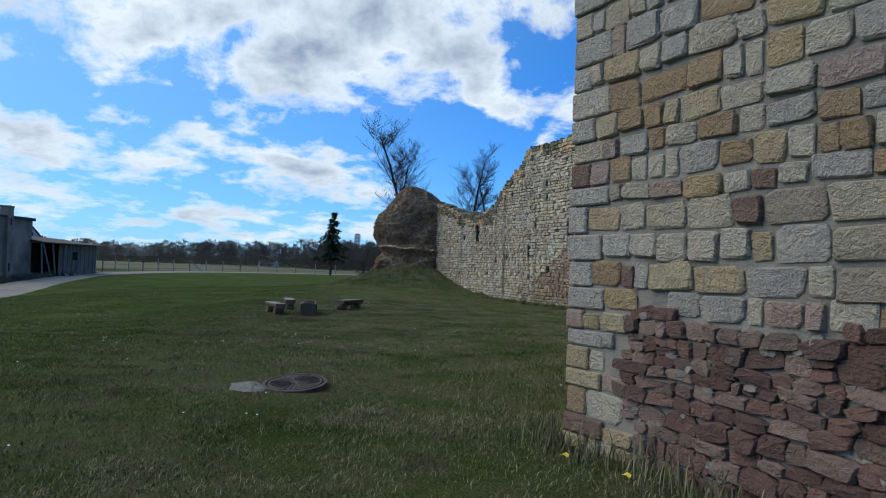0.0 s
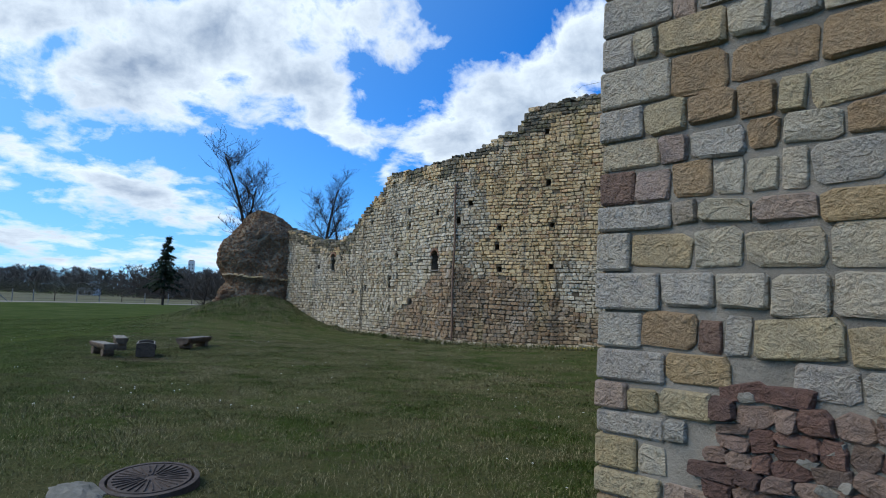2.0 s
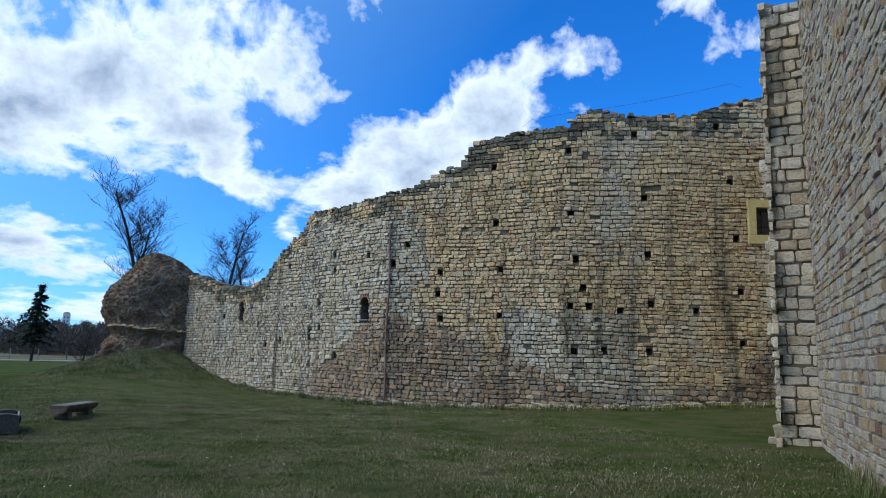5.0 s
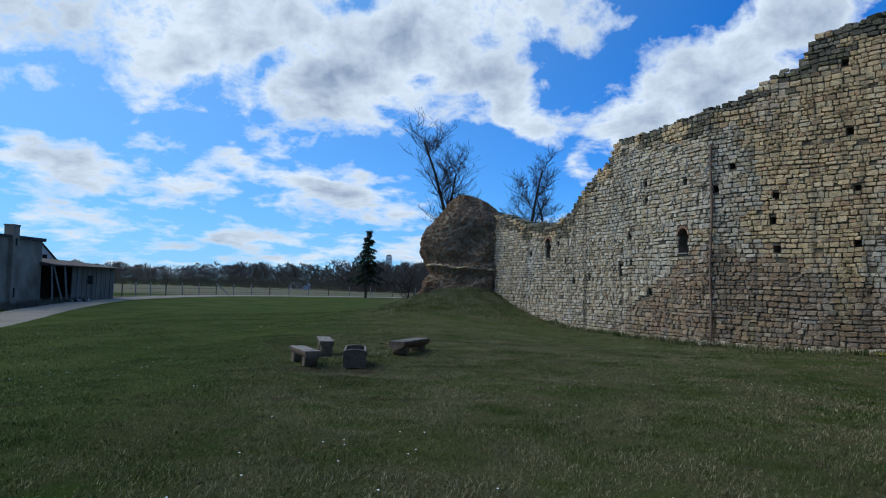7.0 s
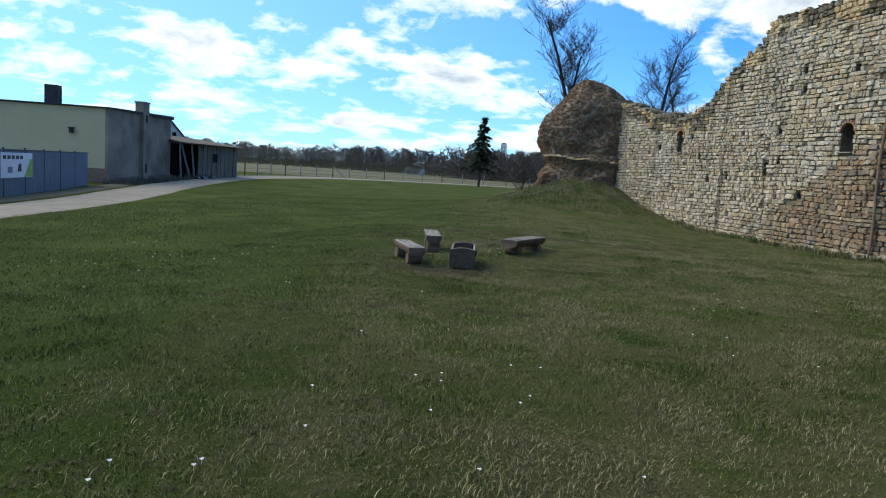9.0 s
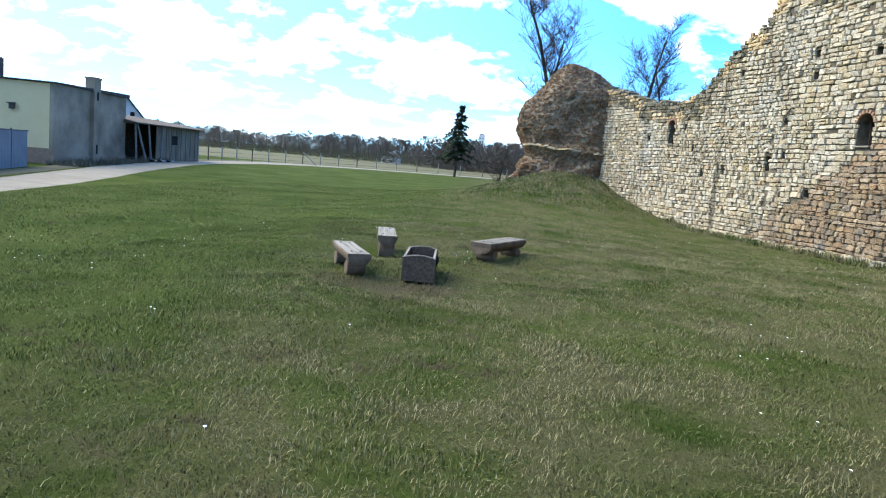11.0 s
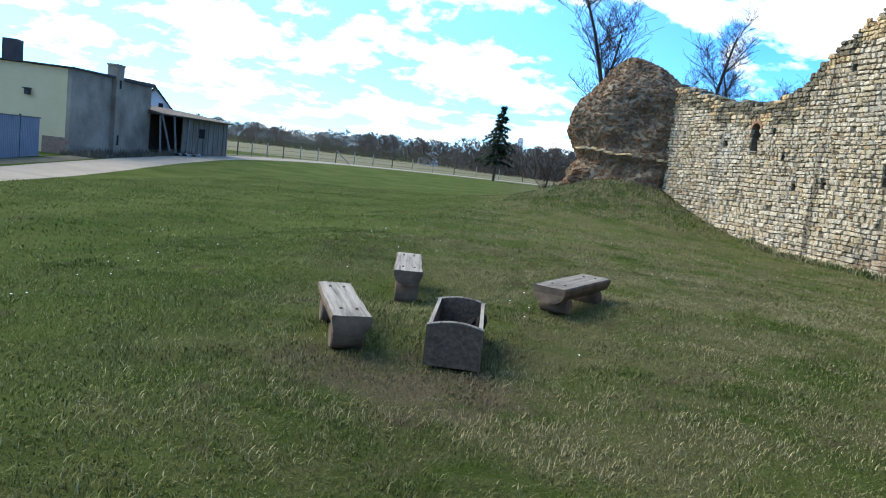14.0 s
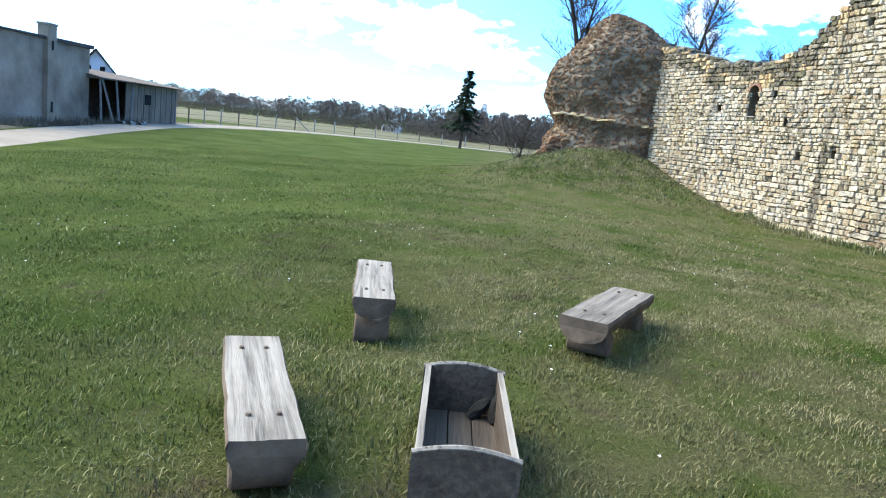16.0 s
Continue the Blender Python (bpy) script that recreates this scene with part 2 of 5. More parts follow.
def ground_mat():
    k = Nodes("turf", 1.0)
    k.b.inputs["Specular IOR Level"].default_value = 0.02
    g = k.mix(k.span(k.noise(0.35, 6, 0.6), 0.38, 0.62), (0.036, 0.060, 0.012), (0.070, 0.092, 0.025))
    straw = k.math("MULTIPLY", k.span(k.noise(0.75, 8, 0.72, warp=0.3), 0.39, 0.57), worn(k))
    g = k.mix(k.math("MULTIPLY", straw, 0.8), g, (0.105, 0.098, 0.05))
    g = k.mix(k.math("MULTIPLY", k.span(k.noise(1.9, 6, 0.7), 0.60, 0.70), 0.75), g, (0.085, 0.068, 0.045))
    g = k.mix(k.math("MULTIPLY", k.span(k.noise(34, 4, 0.7), 0.5, 0.72), 0.6), g, (0.026, 0.042, 0.010))
    g = k.mix(trodden(k), g, (0.10, 0.08, 0.056))
    k.bump(k.math("ADD", k.noise(30, 6, 0.7), k.noise(7, 4, 0.6)), 1.0, 0.06)
    return k.done(g)


def grass_mat(name, stops):
    k = Nodes(name, 0.8)
    tread = worn(k)
    c = k.ramp(k.pick("island"), stops)
    lush = k.math("MULTIPLY", k.math("SUBTRACT", 1.0, tread), 0.5)
    c = k.mix(lush, c, k.mix(1.0, c, (1.04, 1.42, 0.78), "MULTIPLY"))
    patch = k.math("MULTIPLY", k.span(k.noise(0.75, 8, 0.72, warp=0.3), 0.37, 0.56), tread)
    c = k.mix(k.math("MULTIPLY", patch, 0.85), c, k.mix(k.pick("island"), (0.115, 0.108, 0.055), (0.29, 0.255, 0.158)))
    dark = k.span(k.noise(0.42, 7, 0.70, warp=0.4), 0.48, 0.60)
    c = k.mix(k.math("MULTIPLY", dark, 0.72), c, k.mix(1.0, c, (0.42, 0.52, 0.36), "MULTIPLY"))
    earth = k.span(k.noise(1.9, 6, 0.7), 0.56, 0.64)
    c = k.mix(k.math("MULTIPLY", earth, 0.8), c, (0.095, 0.075, 0.05))
    c = k.mix(trodden(k), c, (0.105, 0.083, 0.058))
    k.b.inputs["Specular IOR Level"].default_value = 0.03
    return k.done(c)


TURF = ground_mat()
BLADE = grass_mat("grass_blade", [(0.0, (0.030, 0.054, 0.012)), (0.35, (0.073, 0.092, 0.026)), (0.72, (0.112, 0.120, 0.045)), (0.90, (0.17, 0.158, 0.082)), (1.0, (0.33, 0.295, 0.19))])
LUSH = grass_mat("long_grass", [(0.0, (0.028, 0.056, 0.012)), (0.6, (0.058, 0.096, 0.023)), (1.0, (0.115, 0.138, 0.048))])
ASPHALT = plain_mat("pale_asphalt", (0.185, 0.158, 0.126), (0.25, 0.218, 0.178), 0.8, 0.9, fine=18)
GREYWOOD = plain_mat("weathered_timber", (0.12, 0.11, 0.10), (0.2, 0.185, 0.17), 5, 0.85, stretch=(1, 1, 1), relief=0.006, fine=40)
DARKWOOD = plain_mat("dark_timber", (0.066, 0.047, 0.035), (0.145, 0.110, 0.083), 5, 0.85, relief=0.006, fine=35)
CHAR = plain_mat("charred", (0.008, 0.008, 0.008), (0.02, 0.02, 0.02), 9, 0.9)
BARK = plain_mat("bark", (0.030, 0.024, 0.020), (0.055, 0.045, 0.038), 4, 0.95, relief=0.02)
TWIG = plain_mat("twig", (0.028, 0.020, 0.018), (0.055, 0.042, 0.035), 2, 0.95)
NEEDLE = plain_mat("spruce_needle", (0.010, 0.020, 0.010), (0.022, 0.038, 0.016), 2, 0.8)
WOODS = plain_mat("bare_wood_edge", (0.064, 0.053, 0.045), (0.108, 0.090, 0.075), 0.06, 1.0)
BUSH = plain_mat("scrub", (0.062, 0.056, 0.038), (0.098, 0.088, 0.060), 0.08, 1.0)
FIELD = plain_mat("spring_field", (0.080, 0.078, 0.034), (0.118, 0.104, 0.054), 0.05, 1.0)
RENDERGREY = plain_mat("grey_render", (0.145, 0.108, 0.078), (0.30, 0.243, 0.183), 0.45, 0.95, relief=0.01, fine=9)
YELLOW = plain_mat("yellow_plaster", (0.58, 0.425, 0.235), (0.64, 0.475, 0.275), 0.5, 0.9, fine=20)
WHITEWASH = plain_mat("whitewashed_wall", (0.52, 0.52, 0.53), (0.62, 0.62, 0.62), 0.7, 0.9)
ROOFDARK = plain_mat("tarred_roof", (0.035, 0.033, 0.034), (0.06, 0.055, 0.055), 1.2, 0.9)
BRICKRED = plain_mat("old_brick", (0.20, 0.115, 0.08), (0.27, 0.165, 0.115), 6, 0.9)
BLUEMETAL = plain_mat("blue_sheet_metal", (0.125, 0.15, 0.185), (0.165, 0.19, 0.225), 1.0, 0.55, 0.2)
IRON = plain_mat("rusty_iron", (0.07, 0.045, 0.035), (0.13, 0.085, 0.06), 14, 0.7, 0.3)
PIPEIRON = plain_mat("rust_brown_pipe", (0.13, 0.085, 0.065), (0.21, 0.145, 0.11), 3, 0.8, 0.1)
CASTIRON = plain_mat("cast_iron", (0.055, 0.043, 0.040), (0.095, 0.076, 0.070), 14, 0.85, 0.1)
CONCRETE = plain_mat("concrete", (0.17, 0.165, 0.15), (0.26, 0.25, 0.23), 6, 0.9)
DULLSTONE = plain_mat("mossy_concrete", (0.10, 0.098, 0.085), (0.19, 0.182, 0.165), 8, 0.95)
SANDSTONE = plain_mat("yellow_sandstone", (0.42, 0.33, 0.13), (0.50, 0.41, 0.20), 5, 0.9)
BLACK = plain_mat("dark_recess", (0.010, 0.009, 0.008), (0.02, 0.018, 0.015), 5, 1.0)
FRAMEWOOD = plain_mat("dark_window_frame", (0.03, 0.028, 0.03), (0.05, 0.05, 0.055), 6, 0.6)
BANNERW = plain_mat("banner_white", (0.62, 0.64, 0.66), (0.7, 0.7, 0.72), 2, 0.6)
BANNERG = plain_mat("banner_green", (0.22, 0.34, 0.06), (0.28, 0.4, 0.1), 2, 0.6)
PETALW = plain_mat("daisy_petal", (0.75, 0.75, 0.72), (0.8, 0.8, 0.78), 5, 0.7)
PETALY = plain_mat("dandelion", (0.7, 0.55, 0.03), (0.75, 0.6, 0.06), 5, 0.7)
glassk = Nodes("window_glass", 0.08)
glassk.b.inputs["Specular IOR Level"].default_value = 0.6
GLASS = glassk.done((0.02, 0.025, 0.03))


# ---- building blocks ----
def smooth(a, b, v):
    t = min(1.0, max(0.0, (v - a) / (b - a)))
    return t * t * (3 - 2 * t)


def lift(x, y):
    """Height of the ground."""
    z = 0.40 - 0.16 * smooth(7, 21, y) - 0.24 * smooth(24, 34, y) * smooth(-4, 4, x)
    z += (-0.40 * smooth(-4.6, -11, x + 0.08 * (y - 14)) - 0.5 * smooth(-10, -28, x)) * smooth(4, 20, y) * (1 - smooth(40, 95, y))
    z += 1.9 * math.exp(-(((x + 1.9) / 4.3) ** 2 + ((y - 51) / 6.5) ** 2))
    z += 0.35 * math.exp(-(((x - 19) / 5) ** 2 + ((y - 24) / 5) ** 2))
    z -= 0.14 * math.exp(-(((x + 5.35) / 0.95) ** 2 + ((y - 24.7) / 1.3) ** 2))
    z += 4.0 * smooth(300, 700, y)
    if -16 < x < 14 and -4 < y < 50:
        z += 0.07 * (noise.noise((x * 0.45, y * 0.45, 3.0))) + 0.025 * noise.noise((x * 1.7, y * 1.7, 9.0))
    return z


def from_arrays(name, verts, faces, m, flat=True):
    me = bpy.data.meshes.new(name)
    me.from_pydata([tuple(v) for v in verts], [], [tuple(f) for f in faces])
    me.materials.append(m)
    if not flat:
        me.polygons.foreach_set("use_smooth", [True] * len(me.polygons))
    me.update()
    return me


def part(name, data, m, parent=None, label=""):
    """Links a bmesh or a mesh as one object under a thing or a part."""
    if isinstance(data, bmesh.types.BMesh):
        me = bpy.data.meshes.new(name)
        data.to_mesh(me)
        data.free()
        me.materials.append(m)
        data = me
    ob = new(name, data)
    if parent is not None:
        ob.parent = parent
    if label:
        ob["label"] = label
    return ob


def thing(name, at, label, category, group="", kind="", turn=0.0):
    ob = new(name)
    ob.matrix_world = pose(*at, 0, 0, turn)
    return tagged(ob, label, category, group, kind)


def add_box(bm, m, sx, sy, sz, bevel=0.0):
    """A box of that size centred on the pose m."""
    r = bmesh.ops.create_cube(bm, size=1.0, matrix=m @ Matrix.Diagonal((sx, sy, sz, 1)))
    if bevel:
        es = list({e for v in r["verts"] for e in v.link_edges})
        bmesh.ops.bevel(bm, geom=es, offset=bevel, segments=2, affect="EDGES", profile=0.6)
    return r


def box_bm(at, size, bevel=0.0, turn=0.0):
    bm = bmesh.new()
    add_box(bm, pose(*at, 0, 0, turn), *size, bevel)
    return bm


def tube(rings, sides=6):
    """Vertices and faces of a tapered tube through (centre, radius) rings."""
    v, f = [], []
    for i, (c, r) in enumerate(rings):
        c = Vector(c)
        a = Vector(rings[max(i - 1, 0)][0])
        b = Vector(rings[min(i + 1, len(rings) - 1)][0])
        d = (b - a).normalized()
        s = d.cross(Vector((0.31, 0.17, 0.94)))
        s = s.normalized() if s.length > 1e-4 else Vector((1, 0, 0))
        q = d.cross(s)
        for k in range(sides):
            an = 2 * math.pi * k / sides
            v.append(c + s * (r * math.cos(an)) + q * (r * math.sin(an)))
    for i in range(len(rings) - 1):
        for k in range(sides):
            a, b = i * sides + k, i * sides + (k + 1) % sides
            f.append((a, b, b + sides, a + sides))
    f.append(tuple(range(sides))[::-1])
    f.append(tuple(range((len(rings) - 1) * sides, len(rings) * sides)))
    return v, f


def join(lists):
    v, f = [], []
    for a, b in lists:
        o = len(v)
        v += list(a)
        f += [tuple(i + o for i in q) for q in b]
    return v, f


# ---- stones: a few cut blocks that all walls share ----
def stone_block(rng, rough):
    """A hewn block of unit size: x along the wall, y outward, z up."""
    ring = []
    for cx, cz in ((-1, -1), (1, -1), (1, 1), (-1, 1)):
        a, b = rng.uniform(0.03, 0.09 + rough), rng.uniform(0.04, 0.14 + rough)
        p = [(cx * (0.5 - a), cz * 0.5), (cx * 0.5, cz * (0.5 - b))]
        if cx * cz > 0:
            p.reverse()
        ring += p
    ring = [(x + rng.uniform(-1, 1) * rough * 0.35, z + rng.uniform(-1, 1) * rough * 0.4) for x, z in ring]
    v = [(x, -0.6, z) for x, z in ring]
    v += [(x * rng.uniform(0.97, 1.0), rng.uniform(0.35, 0.75), z * rng.uniform(0.95, 1.0)) for x, z in ring]
    tx, tz = rng.uniform(-0.4, 0.4), rng.uniform(-0.4, 0.4)
    v += [(x * rng.uniform(0.84, 0.96), 0.95 + tx * x + tz * z + rng.uniform(-0.16, 0.16), z * rng.uniform(0.76, 0.93)) for x, z in ring]
    v.append((rng.uniform(-0.2, 0.2), rng.uniform(0.88, 1.08), rng.uniform(-0.2, 0.2)))
    f = []
    for r in (0, 8):
        for k in range(8):
            a, b = r + k, r + (k + 1) % 8
            f.append((b, a, a + 8, b + 8))
    f += [(16 + (k + 1) % 8, 16 + k, 24) for k in range(8)]
    return v, f


srng = random.Random(11)
BLOCKS = [stone_block(srng, 0.09) for _ in range(28)]
LUMPS = [stone_block(srng, 0.22) for _ in range(14)]


def block_meshes(name, blocks, m):
    return [from_arrays(name, v, f, m) for v, f in blocks]


def frame_on(p, along, w, h, d, tilt=0.0):
    """The pose of a block at p, its width along a wall."""
    ax = Vector((along[0], along[1], 0)).normalized()
    ay = Vector((-ax.y, ax.x, 0)) * -1
    az = Vector((0, 0, 1))
    c, s = math.cos(tilt), math.sin(tilt)
    x2, z2 = ax * c + az * s, az * c - ax * s
    m = Matrix((x2 * w, ay * d, z2 * h)).transposed().to_4x4()
    m.translation = p
    return m


def lay(rng, s0, s1, z0, z1, course, width, keep):
    """Courses of stones: (s, z, w, h, tilt)."""
    rows, z = [], z0
    while z < z1:
        h = rng.uniform(*course)
        s = s0 - rng.uniform(0, width[1])
        while s < s1:
            w = rng.uniform(*width) * (1.0 if rng.random() < 0.85 else 0.6)
            parts = [(s + w / 2, z + h / 2, w, h)]
            if h > 0.8 * course[1] and w < 0.7 * width[1] and rng.random() < 0.3:
                cut = rng.uniform(0.4, 0.6)
                parts = [(s + w / 2, z + h * cut / 2, w, h * cut), (s + w / 2, z + h * (1 + cut) / 2, w, h * (1 - cut))]
            for q in parts:
                if keep(*q):
                    sq, zq, wq, hq = q
                    rows.append((sq, zq + rng.uniform(-0.06, 0.06) * hq, wq, hq * rng.uniform(0.9, 1.08), rng.uniform(-0.06, 0.06)))
            s += w
        z += h
    return rows


def stones_joined(name, rows, place, depth, gap, blocks, m, parent, rng):
    """All stones of a surface in one mesh. place(s, z) gives a point and the way along."""
    vs, fs, o = [], [], 0
    for s, z, w, h, t in rows:
        p, along = place(s, z)
        v, f = blocks[rng.randrange(len(blocks))]
        a = np.array(frame_on(p, along, max(w - gap, 0.05), max(h - gap, 0.05), depth * rng.uniform(0.45, 1.4), t))
        vs.append(np.c_[np.array(v), np.ones(len(v))] @ a.T[:, :3])
        fs += [tuple(i + o for i in q) for q in f]
        o += len(v)
    if not vs:
        return None
    ob = part(name, from_arrays(name, np.concatenate(vs), fs, m), m, parent)
    ob["kind"] = "stuff"
    return ob


def stones_single(name, rows, place, depth, gap, meshes, parent, rng):
    for s, z, w, h, t in rows:
        p, along = place(s, z)
        ob = part(name, meshes[rng.randrange(len(meshes))], None, parent)
        ob.matrix_basis = frame_on(p, along, max(w - gap, 0.05), max(h - gap, 0.05), depth * rng.uniform(0.45, 1.4), t)


# ---- ground, road and field ----
xs = sorted(set([*np.arange(-40, 24, 0.5), *np.arange(-900, 901, 30)]))
ys = sorted(set([*np.arange(-6, 60, 0.5), *np.arange(60, 140, 4), *np.arange(-120, 2400, 40)]))
nx = len(xs)
V = [(x, y, lift(x, y)) for y in ys for x in xs]
tagged(part("ground", from_arrays("ground", V, [(j * nx + i, j * nx + i + 1, (j + 1) * nx + i + 1, (j + 1) * nx + i) for j in range(len(ys) - 1) for i in range(nx - 1)], TURF, False), TURF), "rough green turf with straw patches", "ground", kind="structure")

ROAD = [(-9.0, -14), (-14.4, 9.6), (-21.6, 33.6), (-31.2, 60), (-33.8, 79.2), (-25, 101), (-6, 117.6), (24, 138), (60, 165)]


def curve_at(pts, n):
    """A smooth line of n points through pts."""
    o = []
    for i in range(n):
        u = i / (n - 1) * (len(pts) - 1)
        k = min(int(u), len(pts) - 2)
        t = u - k
        p = [Vector((*pts[min(max(k + j, 0), len(pts) - 1)], 0)) for j in (-1, 0, 1, 2)]
        o.append(0.5 * (2 * p[1] + (p[2] - p[0]) * t + (2 * p[0] - 5 * p[1] + 4 * p[2] - p[3]) * t * t + (3 * p[1] - p[0] - 3 * p[2] + p[3]) * t ** 3))
    return o


def ribbon(name, pts, a, b, up, m, label, category):
    v, f = [], []
    for i, p in enumerate(pts):
        d = (pts[min(i + 1, len(pts) - 1)] - pts[max(i - 1, 0)]).normalized()
        q = Vector((-d.y, d.x, 0))
        for k in range(5):
            w = a + (b - a) * k / 4 + noise.noise((p.x * 0.3, p.y * 0.3, k * 3.0)) * (0.25 if k in (0, 4) else 0.0)
            e = p + q * w
            v.append((e.x, e.y, lift(e.x, e.y) + (up if 0 < k < 4 else -0.03)))
    for i in range(len(pts) - 1):
        f += [(5 * i + k, 5 * i + 5 + k, 5 * i + 6 + k, 5 * i + 1 + k) for k in range(4)]
    return tagged(part(name, from_arrays(name, v, f, m, False), m), label, category, kind="structure")


line = curve_at(ROAD, 160)
ribbon("road", line, 0.0, 4.3, 0.07, ASPHALT, "narrow pale grey asphalt lane", "road")
ribbon("verge", line, 4.2, 6.2, 0.05, plain_mat("dry_verge", (0.07, 0.062, 0.045), (0.11, 0.1, 0.06), 1.5, 1.0), "bare earth verge beside the lane", "ground")
edge = curve_at([(-75, 84), (-40, 90), (-27, 109), (-7, 126), (24, 147), (60, 175), (110, 215)], 50)
V = []
for p in edge:
    for k in range(9):
        e = p.lerp(Vector((p.x * 1.9 - 30, 268, 0)), k / 8)
        V.append((e.x, e.y, max(lift(e.x, e.y), 0.3) + 0.12 if k else lift(e.x, e.y) - 0.05))
tagged(part("field", from_arrays("field", V, [(9 * i + k, 9 * i + 9 + k, 9 * i + 10 + k, 9 * i + 1 + k) for i in range(49) for k in range(8)], FIELD, False), FIELD), "pale green and straw field beyond the lane", "field", kind="structure")


# ---- the curtain wall ----
WALL = [(-1.44, 51.84), (2.4, 44.4), (6.96, 33.84), (12.48, 28.56), (15.6, 26.88), (28.8, 21.0)]
TOP = [(0.0, 6.72), (2.88, 6.36), (4.08, 6.12), (6.24, 5.4), (9.36, 5.46), (10.32, 5.76), (11.28, 6.6), (12.96, 7.56), (13.8, 7.92), (14.04, 8.7), (15.6, 8.64), (18.6, 8.66), (20.76, 8.82), (21.48, 9.24),
       (23.04, 9.78), (23.64, 10.68), (25.92, 10.92), (27.48, 10.98), (27.96, 11.52), (28.68, 11.76), (29.28, 11.4), (31.44, 11.34), (34.8, 12.12), (35.76, 12.6), (37.2, 12.84), (45.6, 12.84)]
# openings: s0, s1, z0, z1
WIN_A, WIN_B, SLOT, WIN_C = (8.05, 8.51, 3.55, 4.62), (18.34, 18.92, 3.42, 4.42), (14.5, 14.72, 2.6, 3.12), (34.42, 35.06, 6.8, 7.82)
PUTLOGS = [(20.83, 6.56), (22.35, 5.36), (24.86, 5.4), (27.81, 5.76), (30.46, 5.98), (33.55, 8.82), (30.36, 8.15), (33.1, 10.98), (30.02, 10.64), (27.53, 10.02), (24.53, 9.58), (24.66, 7.29), (22.25, 4.5), (22.39, 3.5),
           (24.87, 3.63), (27.6, 3.99), (28.3, 4.0), (29.42, 3.89), (30.55, 4.12), (32.17, 3.93), (33.8, 4.67), (27.75, 2.32), (28.84, 2.39), (30.46, 2.39), (33.81, 2.77), (33.71, 6.65), (36.19, 7.04), (35.57, 11.51), (35.93, 9.14),
           (10.8, 2.39), (15.37, 3.17), (15.27, 4.32), (16.35, 5.75), (18.7, 6.23), (20.22, 5.76), (16.3, 6.45), (12.6, 6.2), (9.3, 4.3), (16.65, 1.92), (28.08, 4.7), (36.35, 5.0), (6.6, 3.9), (10.0, 3.4), (12.2, 2.5), (27.63, 7.54)]
OPENINGS = [WIN_A, WIN_B, SLOT, WIN_C] + [(s - 0.11, s + 0.11, z - 0.12, z + 0.12) for s, z in PUTLOGS]


def wall_at(s, off=0.0):
    for (ax, ay), (bx, by) in zip(WALL, WALL[1:]):
        w = math.hypot(bx - ax, by - ay)
        if s <= w or (bx, by) == WALL[-1]:
            dx, dy = (bx - ax) / w, (by - ay) / w
            return Vector((ax + dx * s - off * dy, ay + dy * s + off * dx, 0)), (dx, dy)
        s -= w


def top_at(s):
    return float(np.interp(s, [a for a, _ in TOP], [b for _, b in TOP]))


def wall_place(s, z):
    p, d = wall_at(s)
    sway = 0.075 * noise.noise((s * 0.4, z * 0.5, 17.0)) + 0.035 * noise.noise((s * 1.3, z * 1.1, 23.0))
    return Vector((p.x, p.y, z + sway)), d


def opened(s, z, w, h, m=0.02):
    return any(s + w / 2 > a - m and s - w / 2 < b + m and z + h / 2 > c - m and z - h / 2 < e + m for a, b, c, e in OPENINGS)


curtain = thing("wall_curtain", (0, 0, 0), "tall ruined limestone castle wall with stepped broken top", "wall", kind="structure")
bends = np.cumsum([0] + [math.hypot(b[0] - a[0], b[1] - a[1]) for a, b in zip(WALL, WALL[1:])])
gs = sorted({round(float(v), 3) for v in [*np.arange(0, 40, 0.3), *bends[:-1], *[q for o in OPENINGS for q in o[:2]]] if 0 <= v <= 40})
gz = sorted({round(float(v), 3) for v in [*np.arange(-0.8, 13, 0.3), *[q for o in OPENINGS for q in o[2:]]]})
V, Fc, seen = [], [], {}


def sheet_vertex(i, j):
    if (i, j) not in seen:
        p, _ = wall_at(gs[i])
        seen[(i, j)] = len(V)
        V.append((p.x, p.y, gz[j]))
    return seen[(i, j)]


for i in range(len(gs) - 1):
    sm = (gs[i] + gs[i + 1]) / 2
    for j in range(len(gz) - 1):
        zm = (gz[j] + gz[j + 1]) / 2
        if zm < top_at(sm) - 0.12 and not any(a < sm < b and c < zm < e for a, b, c, e in OPENINGS):
            Fc.append((sheet_vertex(i, j), sheet_vertex(i + 1, j), sheet_vertex(i + 1, j + 1), sheet_vertex(i, j + 1)))
# back and top of the wall
for i in range(len(gs) - 1):
    h = top_at((gs[i] + gs[i + 1]) / 2) - 0.2
    a, b = wall_at(gs[i])[0], wall_at(gs[i + 1])[0]
    a2, b2 = wall_at(gs[i], 1.5)[0], wall_at(gs[i + 1], 1.5)[0]
    o = len(V)
    V += [(a.x, a.y, h), (b.x, b.y, h), (b2.x, b2.y, h), (a2.x, a2.y, h), (a2.x, a2.y, -0.8), (b2.x, b2.y, -0.8)]
    Fc += [(o, o + 1, o + 2, o + 3), (o + 3, o + 2, o + 5, o + 4)]
